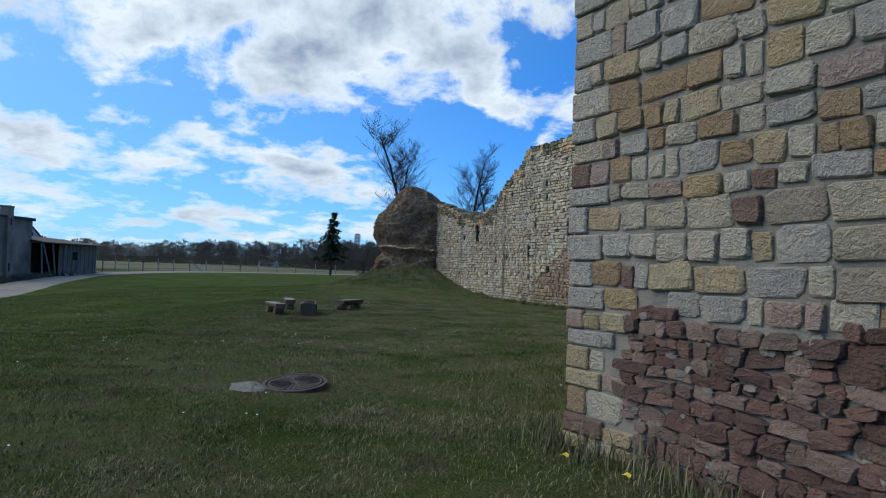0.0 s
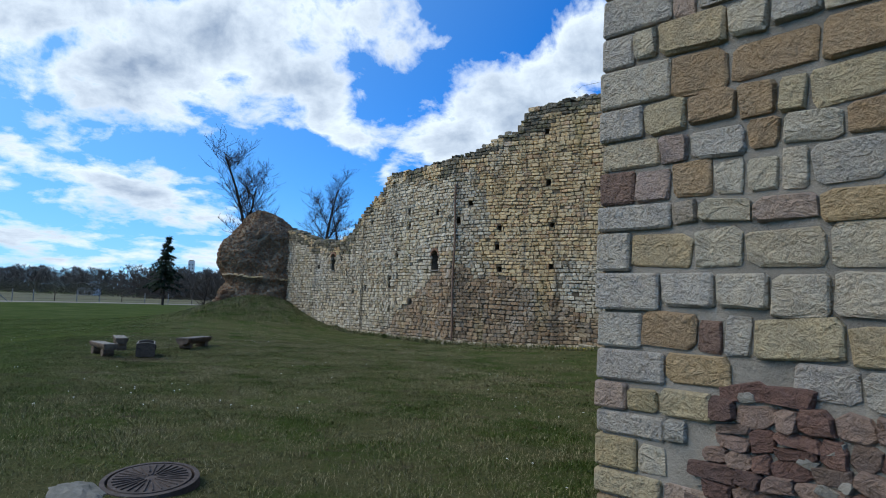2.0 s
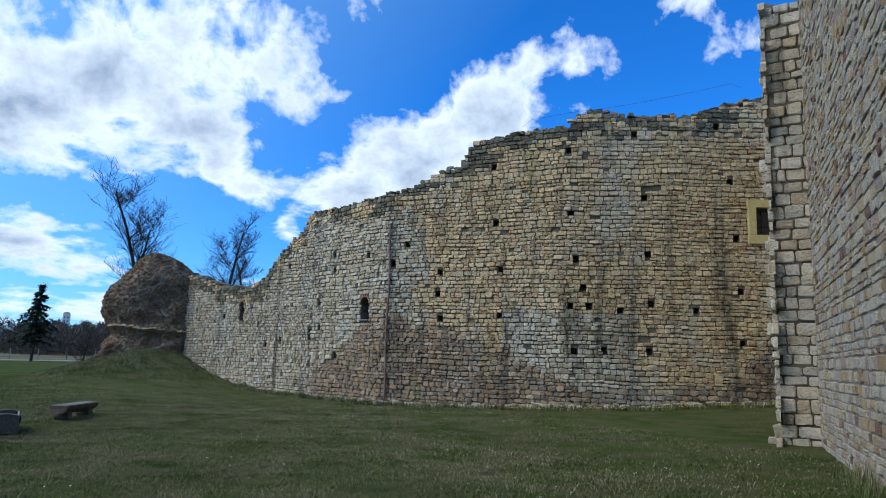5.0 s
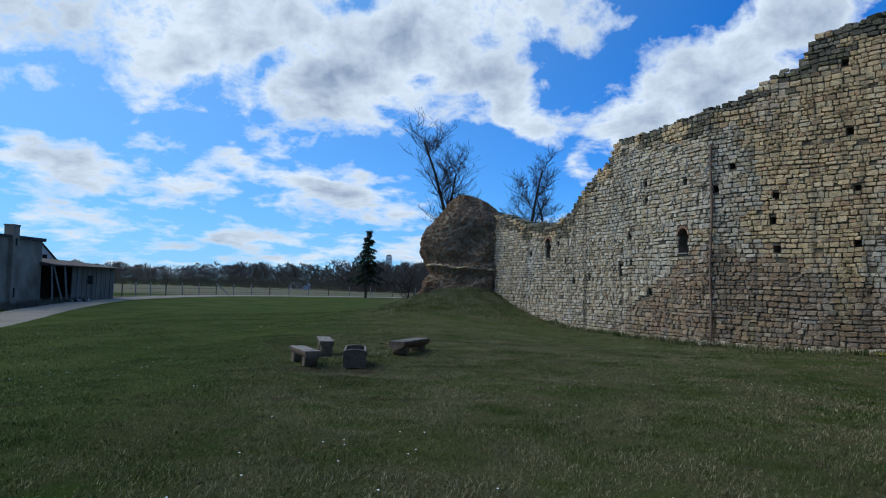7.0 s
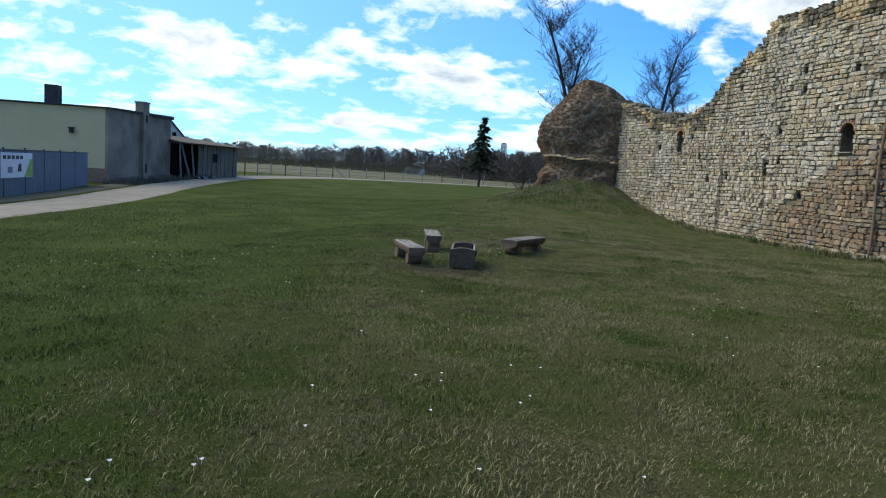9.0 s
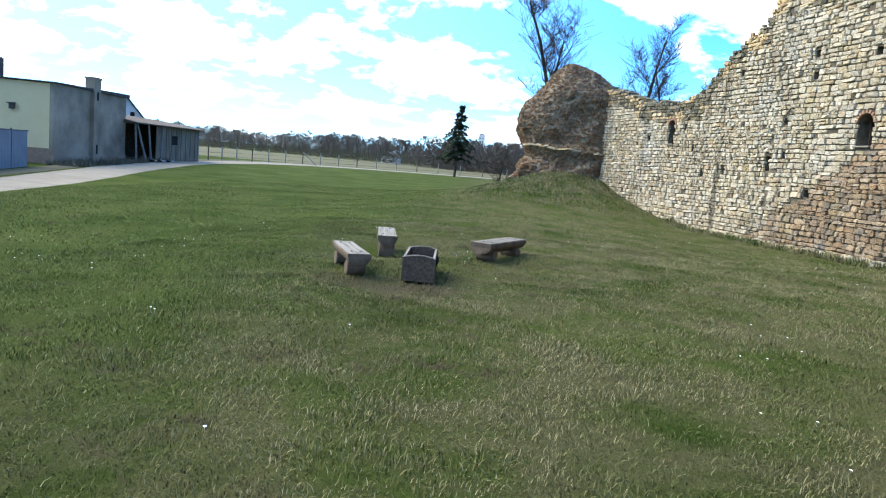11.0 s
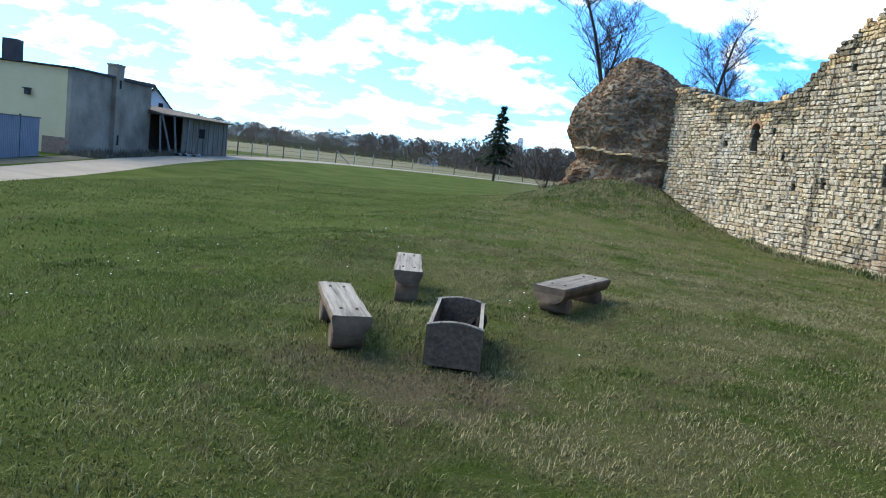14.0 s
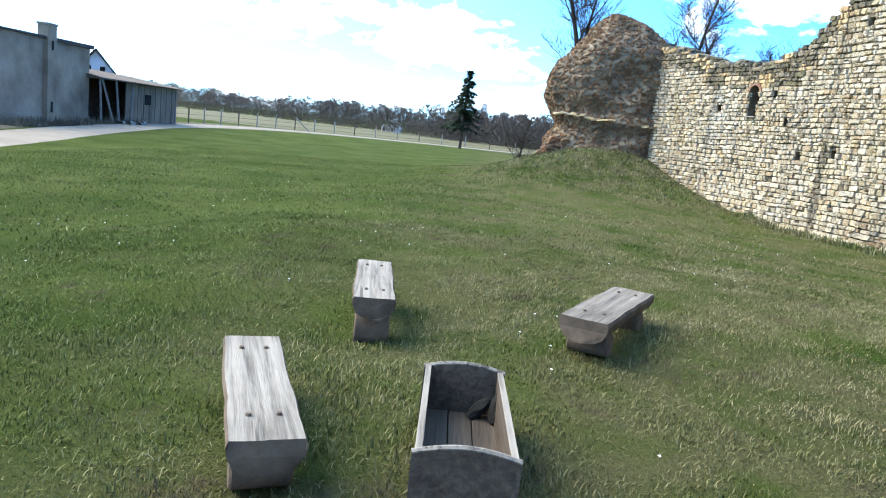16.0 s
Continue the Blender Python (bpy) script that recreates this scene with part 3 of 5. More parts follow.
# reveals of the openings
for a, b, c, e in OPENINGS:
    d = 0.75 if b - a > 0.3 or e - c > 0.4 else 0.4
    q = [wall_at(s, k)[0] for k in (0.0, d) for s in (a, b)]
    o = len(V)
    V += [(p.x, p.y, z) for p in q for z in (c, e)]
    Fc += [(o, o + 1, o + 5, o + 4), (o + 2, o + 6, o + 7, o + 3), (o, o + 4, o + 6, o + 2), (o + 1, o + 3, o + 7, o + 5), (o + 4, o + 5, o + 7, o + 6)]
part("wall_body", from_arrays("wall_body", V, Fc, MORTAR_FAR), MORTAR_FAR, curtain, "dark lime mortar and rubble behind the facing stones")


def zone(s, z):
    """Which stone a place of the wall is built of."""
    n = noise.noise((s * 0.35, z * 0.35, 2.0)) * 1.2 + noise.noise((s * 1.3, z * 1.3, 5.0)) * 0.5
    brown = float(np.interp(s, [11.5, 15, 18, 20, 22, 25, 29, 33, 35, 38], [-1, 0.8, 2.6, 3.6, 3.4, 2.2, 1.0, 1.0, 3.2, 4.0]))
    if z < brown + n * 0.6:
        return 2
    if z > top_at(s) - 0.7 + n * 0.5:
        return 3 if noise.noise((s * 0.8, z * 2, 8)) > -0.15 else 1
    w = smooth(17, 26, s) * 0.9 + n * 0.35
    return 1 if w > 0.45 else 0


def trim(rows, openings):
    """Cuts stones back to the edges of openings."""
    done = []
    for s, z, w, h, t in rows:
        bits = [(s - w / 2, s + w / 2)]
        for a, b, c, e in openings:
            if z + h / 2 > c + 0.03 and z - h / 2 < e - 0.03:
                bits = [q for l, r in bits for q in (((l, min(r, a)), (max(l, b), r)) if l < b and r > a else ((l, r),)) if q[1] - q[0] > 0.045]
        done += [((l + r) / 2, z, r - l, h, t) for l, r in bits]
    return done


wrng = random.Random(5)
def standing(s, z, w, h):
    return z + h * 0.35 < top_at(s) + wrng.uniform(-0.05, 0.12) and wrng.random() > 0.012


rows = lay(wrng, 2.2, 14.6, -0.5, 9.0, (0.095, 0.19), (0.11, 0.28), standing)
rows = trim(rows + lay(wrng, 14.9, 39.5, -0.5, 12.9, (0.11, 0.235), (0.14, 0.40), standing), OPENINGS)
single = [r for r in rows if 25.0 < r[0] < 30.0 and 0.8 < r[1] < 5.0 and zone(r[0], r[1]) < 2][:300]
chosen = set(single)
for k, (nm, m, bl) in enumerate((("facing_stones", FAR_REST, BLOCKS), ("warm_facing_stones", WARM_REST, BLOCKS), ("brown_rubble_stones", BROWN_REST, LUMPS), ("dark_upper_stones", CAP_MAT, LUMPS))):
    stones_joined(nm, [r for r in rows if r not in chosen and zone(r[0], r[1]) == k], wall_place, 0.080, 0.017, bl, m, curtain, wrng)
# loose capping stones on the broken top
caps = [(s, top_at(s) + wrng.uniform(-0.05, 0.10), wrng.uniform(0.2, 0.45), wrng.uniform(0.1, 0.22), wrng.uniform(-0.25, 0.25)) for s in np.arange(2.4, 39, 0.3)]
stones_joined("capping_stones", caps, lambda s, z: (wall_place(s, z)[0] + Vector((0.35, 0.2, 0)), wall_place(s, z)[1]), 0.3, 0.0, LUMPS, CAP_MAT, curtain, wrng)
# the low footing course
foot = [(s, lift(*wall_at(s)[0][:2]) + 0.06, wrng.uniform(0.4, 0.9), 0.3, wrng.uniform(-0.06, 0.06)) for s in np.arange(11, 38, 0.6)]
stones_joined("footing_stones", foot, wall_place, 0.22, 0.03, LUMPS, FAR_REST, curtain, wrng)


def on_wall(s, z, off):
    p, d = wall_at(s, off)
    return Matrix.Translation((p.x, p.y, z)) @ pose(0, 0, 0, 0, 0, math.degrees(math.atan2(d[1], d[0])))


def slit_window(name, o, label):
    """A small round-headed opening with brick arch and iron bars."""
    a, b, c, e = o
    ob = new(name)
    ob.matrix_world = on_wall((a + b) / 2, c, 0)
    tagged(ob, label, "window", kind="structure")
    w, h = b - a, e - c
    # spandrels that make the head round
    v, f = [], []
    n = 10
    for sgn in (-1, 1):
        o0 = len(v)
        for k in range(n + 1):
            an = math.pi / 2 * k / n
            for y in (0.0, 0.5):
                v.append((sgn * w / 2 * math.cos(an), y, h - w / 2 + w / 2 * math.sin(an)))
        for y in (0.0, 0.5):
            v.append((sgn * w / 2, y, h + 0.01))
        for k in range(n):
            i = o0 + 2 * k
            f += [(i, i + 1, i + 3, i + 2), (i, i + 2, o0 + 2 * n + 2)]
    part("arch_infill", from_arrays("arch_infill", v, f, MORTAR_FAR), MORTAR_FAR, ob)
    for k in range(9):
        an = math.pi * (k + 0.5) / 9
        bm = bmesh.new()
        r = w / 2 + 0.05
        add_box(bm, pose(r * math.cos(an), -0.03, h - w / 2 + r * math.sin(an), 0, 0, 0) @ Matrix.Rotation(math.pi / 2 - an, 4, "Y"), 0.085, 0.12, 0.10, 0.01)
        part("brick", bm, BRICKRED, ob)
    # black sheet stands in for the shade deep in the opening
    part("back_panel", box_bm((0, 0.6, h / 2), (w, 0.05, h)), BLACK, ob, "black panel painted as the shade behind the bars")
    part("sill", box_bm((0, 0.12, 0.02), (w + 0.02, 0.5, 0.05), 0.012), CONCRETE, ob)
    for k in (-1, 0, 1):
        part("bar", from_arrays("bar", *tube([((k * w * 0.25, 0.3, 0.0), 0.012), ((k * w * 0.25, 0.3, h * 0.95), 0.012)], 6), IRON), IRON, ob)
    return ob


slit_window("window_1", WIN_A, "small round-headed wall opening with red brick arch")
slit_window("window_2", WIN_B, "larger round-headed wall opening with barred dark recess")
win = new("window_3")
win.matrix_world = on_wall((WIN_C[0] + WIN_C[1]) / 2, WIN_C[2], 0)
tagged(win, "small paned window in yellow sandstone surround", "window", kind="structure")
cw, ch = WIN_C[1] - WIN_C[0], WIN_C[3] - WIN_C[2]
for nm, x, z, sx, sz in (("jamb", -cw / 2 - 0.14, ch / 2, 0.29, ch + 0.02), ("jamb", cw / 2 + 0.14, ch / 2, 0.29, ch + 0.02), ("lintel", 0, ch + 0.15, cw + 0.6, 0.29), ("sill", 0, -0.18, cw + 0.6, 0.34)):
    part(nm, box_bm((x, -0.02, z), (sx, 0.28, sz), 0.015), SANDSTONE, win)
for x, z, sx, sz in ((-cw / 2 + 0.04, ch / 2, 0.08, ch), (cw / 2 - 0.04, ch / 2, 0.08, ch), (0, 0.04, cw, 0.08), (0, ch - 0.04, cw, 0.08), (0, ch / 2, 0.04, ch), (0, ch * 0.36, cw, 0.03), (0, ch * 0.66, cw, 0.03)):
    part("window_frame", box_bm((x, 0.16, z), (sx, 0.06, sz), 0.005), FRAMEWOOD, win)
for i in (-1, 1):
    for j in range(3):
        part("pane", box_bm((i * cw / 4, 0.18, ch * (0.18 + 0.32 * j)), (cw / 2 - 0.03, 0.008, ch * 0.29)), GLASS, win)

pipe = new("iron_pipe")
pipe.matrix_world = on_wall(20.1, lift(7.0, 33.7) - 0.1, -0.16)
tagged(pipe, "thin rusty iron downpipe fixed to the castle wall", "pipe")
part("tube", from_arrays("tube", *tube([((0.03 * math.sin(k), 0, 0.63 * k), 0.045) for k in range(13)], 8), PIPEIRON), PIPEIRON, pipe)
for k in range(4):
    part("bracket", box_bm((0, 0.09, 1.2 + 2.0 * k), (0.2, 0.16, 0.05), 0.008), PIPEIRON, pipe)

cable = thing("wire", (0, 0, 0), "thin dark wire strung along the wall top", "wire")
ring = []
for k in range(24):
    s = 25.6 + 8.6 * k / 23
    p, _ = wall_at(s, 0.3)
    ring.append(((p.x, p.y, 11.35 + 1.45 * k / 23 - 0.25 * math.sin(math.pi * k / 23) + (0.15 if 0 < k < 23 else -0.1)), 0.006))
part("strand", from_arrays("strand", *tube(ring, 4), IRON), IRON, cable)


# ---- the ruined tower stump at the end of the wall ----
stump = thing("wall_tower_stump", (0, 0, 0), "overgrown lump of a collapsed tower, brown rubble core", "ruin", kind="structure")
LEVELS = [(0.8, -4.9, 0.9), (1.8, -4.7, 0.85), (2.4, -4.45, 0.8), (2.95, -4.15, 0.8), (3.5, -4.6, 0.8), (4.2, -4.9, 0.8), (4.8, -4.8, 0.8), (5.6, -4.35, 0.75), (6.0, -4.0, 0.62), (6.7, -3.35, -0.1), (7.05, -3.15, -0.62), (7.3, -2.95, -1.2), (7.55, -2.6, -1.8)]
lz = np.concatenate([np.arange(0.8, 7.4, 0.22), [7.42, 7.55]])
LEVELS = [(float(z), float(np.interp(z, [q[0] for q in LEVELS], [q[1] for q in LEVELS])), float(np.interp(z, [q[0] for q in LEVELS], [q[2] for q in LEVELS]))) for z in lz]
V, Fc, NR = [], [], 72
for zi, (z, xl, xr) in enumerate(LEVELS):
    for k in range(NR):
        an = 2 * math.pi * k / NR
        cx, cy = (xl + xr) / 2, 51.6
        c, s = math.cos(an), math.sin(an)
        q = abs(c) ** 0.72 * (1 if c > 0 else -1), abs(s) ** 0.6 * (1 if s > 0 else -1)
        dy = 2.3 * (1 - 0.35 * smooth(6, 7.6, z))
        x, y = cx + q[0] * (xr - xl) / 2, cy + q[1] * dy
        n = noise.noise((x * 0.7, y * 0.7, z * 0.7)) * 0.28 + noise.noise((x * 2.1, y * 2.1, z * 2.1)) * 0.16 + noise.noise((x * 5.2, y * 5.2, z * 5.2)) * 0.07
        if 2.9 < z < 3.25:
            n += 0.14
        V.append((x + n * q[0], y + n * q[1], z + n * 0.3))
for i in range(len(LEVELS) - 1):
    Fc += [(i * NR + k, i * NR + (k + 1) % NR, (i + 1) * NR + (k + 1) % NR, (i + 1) * NR + k) for k in range(NR)]
V.append((-2.2, 51.6, 7.62))
Fc += [((len(LEVELS) - 1) * NR + k, (len(LEVELS) - 1) * NR + (k + 1) % NR, len(V) - 1) for k in range(NR)]
part("core", from_arrays("core", V, Fc, CORE), CORE, stump)
rrng = random.Random(21)
sv, sf, o = [], [], 0
for f in Fc:
    p = [Vector(V[i]) for i in f]
    n = (p[1] - p[0]).cross(p[2] - p[0])
    area = n.length
    if area < 1e-6:
        continue
    n.normalize()
    if n.y > 0.5:
        continue
    for _ in range(int(area * 62 + rrng.random())):
        u, w = rrng.random(), rrng.random()
        c = p[0].lerp(p[1], u).lerp((p[3] if len(p) > 3 else p[2]).lerp(p[2], u), w)
        al = n.cross(Vector((0, 0, 1)))
        al = al.normalized() if al.length > 0.05 else Vector((1, 0, 0))
        upv = al.cross(n)
        t = rrng.uniform(-1.2, 1.2)
        al, upv = al * math.cos(t) + upv * math.sin(t), upv * math.cos(t) - al * math.sin(t)
        v, q = LUMPS[rrng.randrange(len(LUMPS))]
        a = np.array([al * rrng.uniform(0.06, 0.18), n * rrng.uniform(0.025, 0.08), upv * rrng.uniform(0.05, 0.11)])
        sv.append(np.array(v) @ a + np.array(c))
        sf += [tuple(i + o for i in g) for g in q]
        o += len(v)
tagged(part("rubble_stones", from_arrays("rubble_stones", np.concatenate(sv), sf, RUBBLE_MAT), RUBBLE_MAT, stump), kind="stuff")
# a pale ledge and the dressed foot
ledge = [(x, 3.05 + 0.05 * math.sin(x * 3) - 0.05 * x, wrng.uniform(0.25, 0.6), wrng.uniform(0.07, 0.13), wrng.uniform(-0.2, 0.2)) for x in np.arange(-4.2, 0.45, 0.32)]


def ledge_at(s, z):
    u = min(0.98, abs((s + 1.95) / 2.45))
    return Vector((s, 51.6 - 2.3 * (1 - u ** 2.78) ** 0.3 - 0.10, z)), (1, 0)


stones_joined("ledge_stones", ledge, ledge_at, 0.14, 0.0, LUMPS, WARM_REST, stump, wrng)
foot = [(wrng.uniform(-4.9, -3.3), wrng.uniform(0.9, 2.1), wrng.uniform(0.3, 0.6), wrng.uniform(0.2, 0.35), wrng.uniform(-0.3, 0.3)) for _ in range(26)]
stones_joined("foot_stones", foot, lambda s, z: (Vector((s, 49.75, z)), (1, 0.1)), 0.25, 0.0, LUMPS, RUBBLE_MAT, stump, wrng)


# ---- the near building: two faces that meet in a quoined corner ----
CORNER = Vector((0.95, 5.96, 0))
DA, DB = Vector((0.457, -0.889, 0)), Vector((0.69, 0.724, 0))
NA, NB = Vector((-0.889, -0.457, 0)), Vector((-0.724, 0.69, 0))
near = thing("wall_gatehouse", (0, 0, 0), "massive limestone building corner with large quoins", "wall", kind="structure")
LA, LB, HN = 7.5, 15.6, 10.4
c0, c1, c3 = CORNER, CORNER + DA * LA, CORNER + DB * LB
c2 = c1 + (c3 - c0)
bm = bmesh.new()
lo = [bm.verts.new((p.x, p.y, -0.6)) for p in (c0, c1, c2, c3)]
hi = [bm.verts.new((p.x, p.y, HN)) for p in (c0, c1, c2, c3)]
bm.faces.new(lo)
bm.faces.new(hi)
for k in range(4):
    bm.faces.new((lo[k], lo[(k + 1) % 4], hi[(k + 1) % 4], hi[k]))
bmesh.ops.recalc_face_normals(bm, faces=bm.faces)
part("wall_body", bm, MORTAR_NEAR, near)


def red_patch(s, z):
    """The hole in the facing where dark red rubble shows."""
    left = float(np.interp(z, [0.0, 0.5, 0.9, 1.4, 1.75, 2.0], [0.95, 0.75, 0.50, 0.62, 1.0, 2.4]))
    return z < 1.52 + 0.20 * noise.noise((s * 1.8, 0, 4)) and s > left + 0.15 * noise.noise((z * 4, s * 2, 1)) and z > 0.35 - 0.12 * s + 0.3 * smooth(0.5, 1.2, 1.2 - s)


def place_a(s, z):
    p = CORNER + DA * s
    return Vector((p.x, p.y, z)), (-DA.x * -1, -DA.y * -1)


def place_b(s, z):
    p = CORNER + DB * s
    return Vector((p.x, p.y, z)), (-DB.x, -DB.y)


nrng = random.Random(3)
QUOINS, z = [], 0.05
while z < HN - 0.1:
    h = nrng.uniform(0.125, 0.235)
    long_a = len(QUOINS) % 2
    QUOINS.append((z, h, nrng.uniform(0.30, 0.42) if long_a else nrng.uniform(0.16, 0.25), nrng.uniform(0.2, 0.3) if long_a else nrng.uniform(0.38, 0.5)))
    z += h
cut_a = [(-1, la, z, z + h) for z, h, la, _ in QUOINS]
cut_b = [(-1, lb, z, z + h) for z, h, _, lb in QUOINS]


def coursed(cuts, length, width, keep):
    """Courses that start at the quoins and keep their heights."""
    rows = []
    for _, s0, z0, z1 in cuts:
        n = 1 if z1 - z0 < 0.215 or nrng.random() < 0.4 else 2
        cut = nrng.uniform(0.4, 0.6)
        for za, zb in (((z0, z1),) if n == 1 else ((z0, z0 + (z1 - z0) * cut), (z0 + (z1 - z0) * cut, z1))):
            s = s0
            while s < length - 0.1:
                w = nrng.uniform(*width) * (0.50 + 2.4 * (zb - za))
                if keep(s + w / 2, (za + zb) / 2):
                    rows.append((s + w / 2, (za + zb) / 2 + nrng.uniform(-0.012, 0.012), w, (zb - za) * nrng.uniform(0.86, 1.08), nrng.uniform(-0.06, 0.06)))
                s += w
    return rows


face_a = coursed(cut_a, LA, (0.13, 0.42), lambda s, z: not red_patch(s, z + 0.01))
red = lay(nrng, 0.2, 5.0, 0.1, 2.2, (0.075, 0.15), (0.10, 0.28), lambda s, z, w, h: red_patch(s, z))
red = [(s, z, w, h, nrng.uniform(-0.16, 0.16)) for s, z, w, h, _ in red]
NEAR_MESH = block_meshes("stone", BLOCKS, NEAR_PART)
RED_MESH = block_meshes("rubble_stone", LUMPS, RED_PART)
first = [r for r in face_a if r[0] < 3.4 and r[1] < 4.8]
first.sort(key=lambda r: r[0] + 0.4 * abs(r[1] - 2))
first, more = first[:240], first[240:]
others = [r for r in face_a if not (r[0] < 3.4 and r[1] < 4.8)]
stones_joined("upper_stones", more + others, place_a, 0.032, 0.015, BLOCKS, NEAR_REST, near, nrng)
face_b = coursed(cut_b, LB, (0.16, 0.5), lambda s, z: True)
stones_joined("side_stones", face_b, place_b, 0.030, 0.020, BLOCKS, NEAR_REST, near, nrng)
crumbs = [(nrng.uniform(0.3, 4.5), nrng.uniform(0.2, 1.95), nrng.uniform(0.02, 0.10), nrng.uniform(0.006, 0.016), nrng.uniform(-0.5, 0.5)) for _ in range(170)]
stones_joined("mortar_crumbs", [r for r in crumbs if red_patch(r[0], r[1])], place_a, 0.034, 0.0, LUMPS, MORTAR_NEAR, near, nrng)
# quoins: long and short in turn, wrapped round the corner
for z, h, la, lb in QUOINS:
    bm = bmesh.new()
    off = 0.026 + nrng.uniform(-0.008, 0.012)
    pts = [CORNER + NA * off + NB * off * 1.0, CORNER + DA * la + NA * off, CORNER + DA * la - NA * 0.1, CORNER + DA * 0.2 + DB * 0.2, CORNER + DB * lb - NB * 0.1, CORNER + DB * lb + NB * off]
    lo = [bm.verts.new((p.x, p.y, z + 0.007)) for p in pts]
    hi = [bm.verts.new((p.x + nrng.uniform(-0.006, 0.006), p.y, z + h - 0.007)) for p in pts]
    bm.faces.new(lo)
    bm.faces.new(hi)
    for q in range(6):
        bm.faces.new((lo[q], lo[(q + 1) % 6], hi[(q + 1) % 6], hi[q]))
    bmesh.ops.recalc_face_normals(bm, faces=bm.faces)
    bmesh.ops.bevel(bm, geom=[e for e in bm.edges if any(v in (lo[0], hi[0], lo[1], hi[1], lo[5], hi[5]) for v in e.verts)], offset=0.012, segments=1, affect="EDGES")
    part("quoin", bm, NEAR_PART, near)

# ---- the buttress wall between building and curtain wall ----
butt = thing("wall_buttress", (0, 0, 0), "tall pale limestone wall end between building and curtain wall", "wall", kind="structure")
b0, b1, b2, b3 = Vector((11.72, 17.15, 0)), Vector((11.22, 17.85, 0)), Vector((20.6, 25.6, 0)), Vector((21.6, 24.6, 0))
bm = bmesh.new()
lo = [bm.verts.new((p.x, p.y, -0.6)) for p in (b0, b1, b2, b3)]
hi = [bm.verts.new((p.x, p.y, 10.2 + 0.35 * k)) for k, p in enumerate((b0, b1, b2, b3))]
bm.faces.new(lo)
bm.faces.new(hi)
for k in range(4):
    bm.faces.new((lo[k], lo[(k + 1) % 4], hi[(k + 1) % 4], hi[k]))
bmesh.ops.recalc_face_normals(bm, faces=bm.faces)
part("wall_body", bm, MORTAR_FAR, butt)
de = (b1 - b0).normalized()
end = lay(nrng, 0, 0.86, 0.1, 10.4, (0.2, 0.32), (0.3, 0.5), lambda s, z, w, h: -0.1 < s < 0.9)
stones_joined("end_stones", end, lambda s, z: (Vector((b0.x + de.x * s, b0.y + de.y * s, z)), (-de.x, -de.y)), 0.07, 0.025, BLOCKS, FAR_REST, butt, nrng)
ds = (b2 - b1).normalized()
side = lay(nrng, 0, 12, 0.1, 10.4, (0.22, 0.36), (0.35, 0.7), lambda s, z, w, h: s < 12)
stones_joined("side_stones", side, lambda s, z: (Vector((b1.x + ds.x * s, b1.y + ds.y * s, z)), (-ds.x, -ds.y)), 0.07, 0.025, BLOCKS, FAR_REST, butt, nrng)


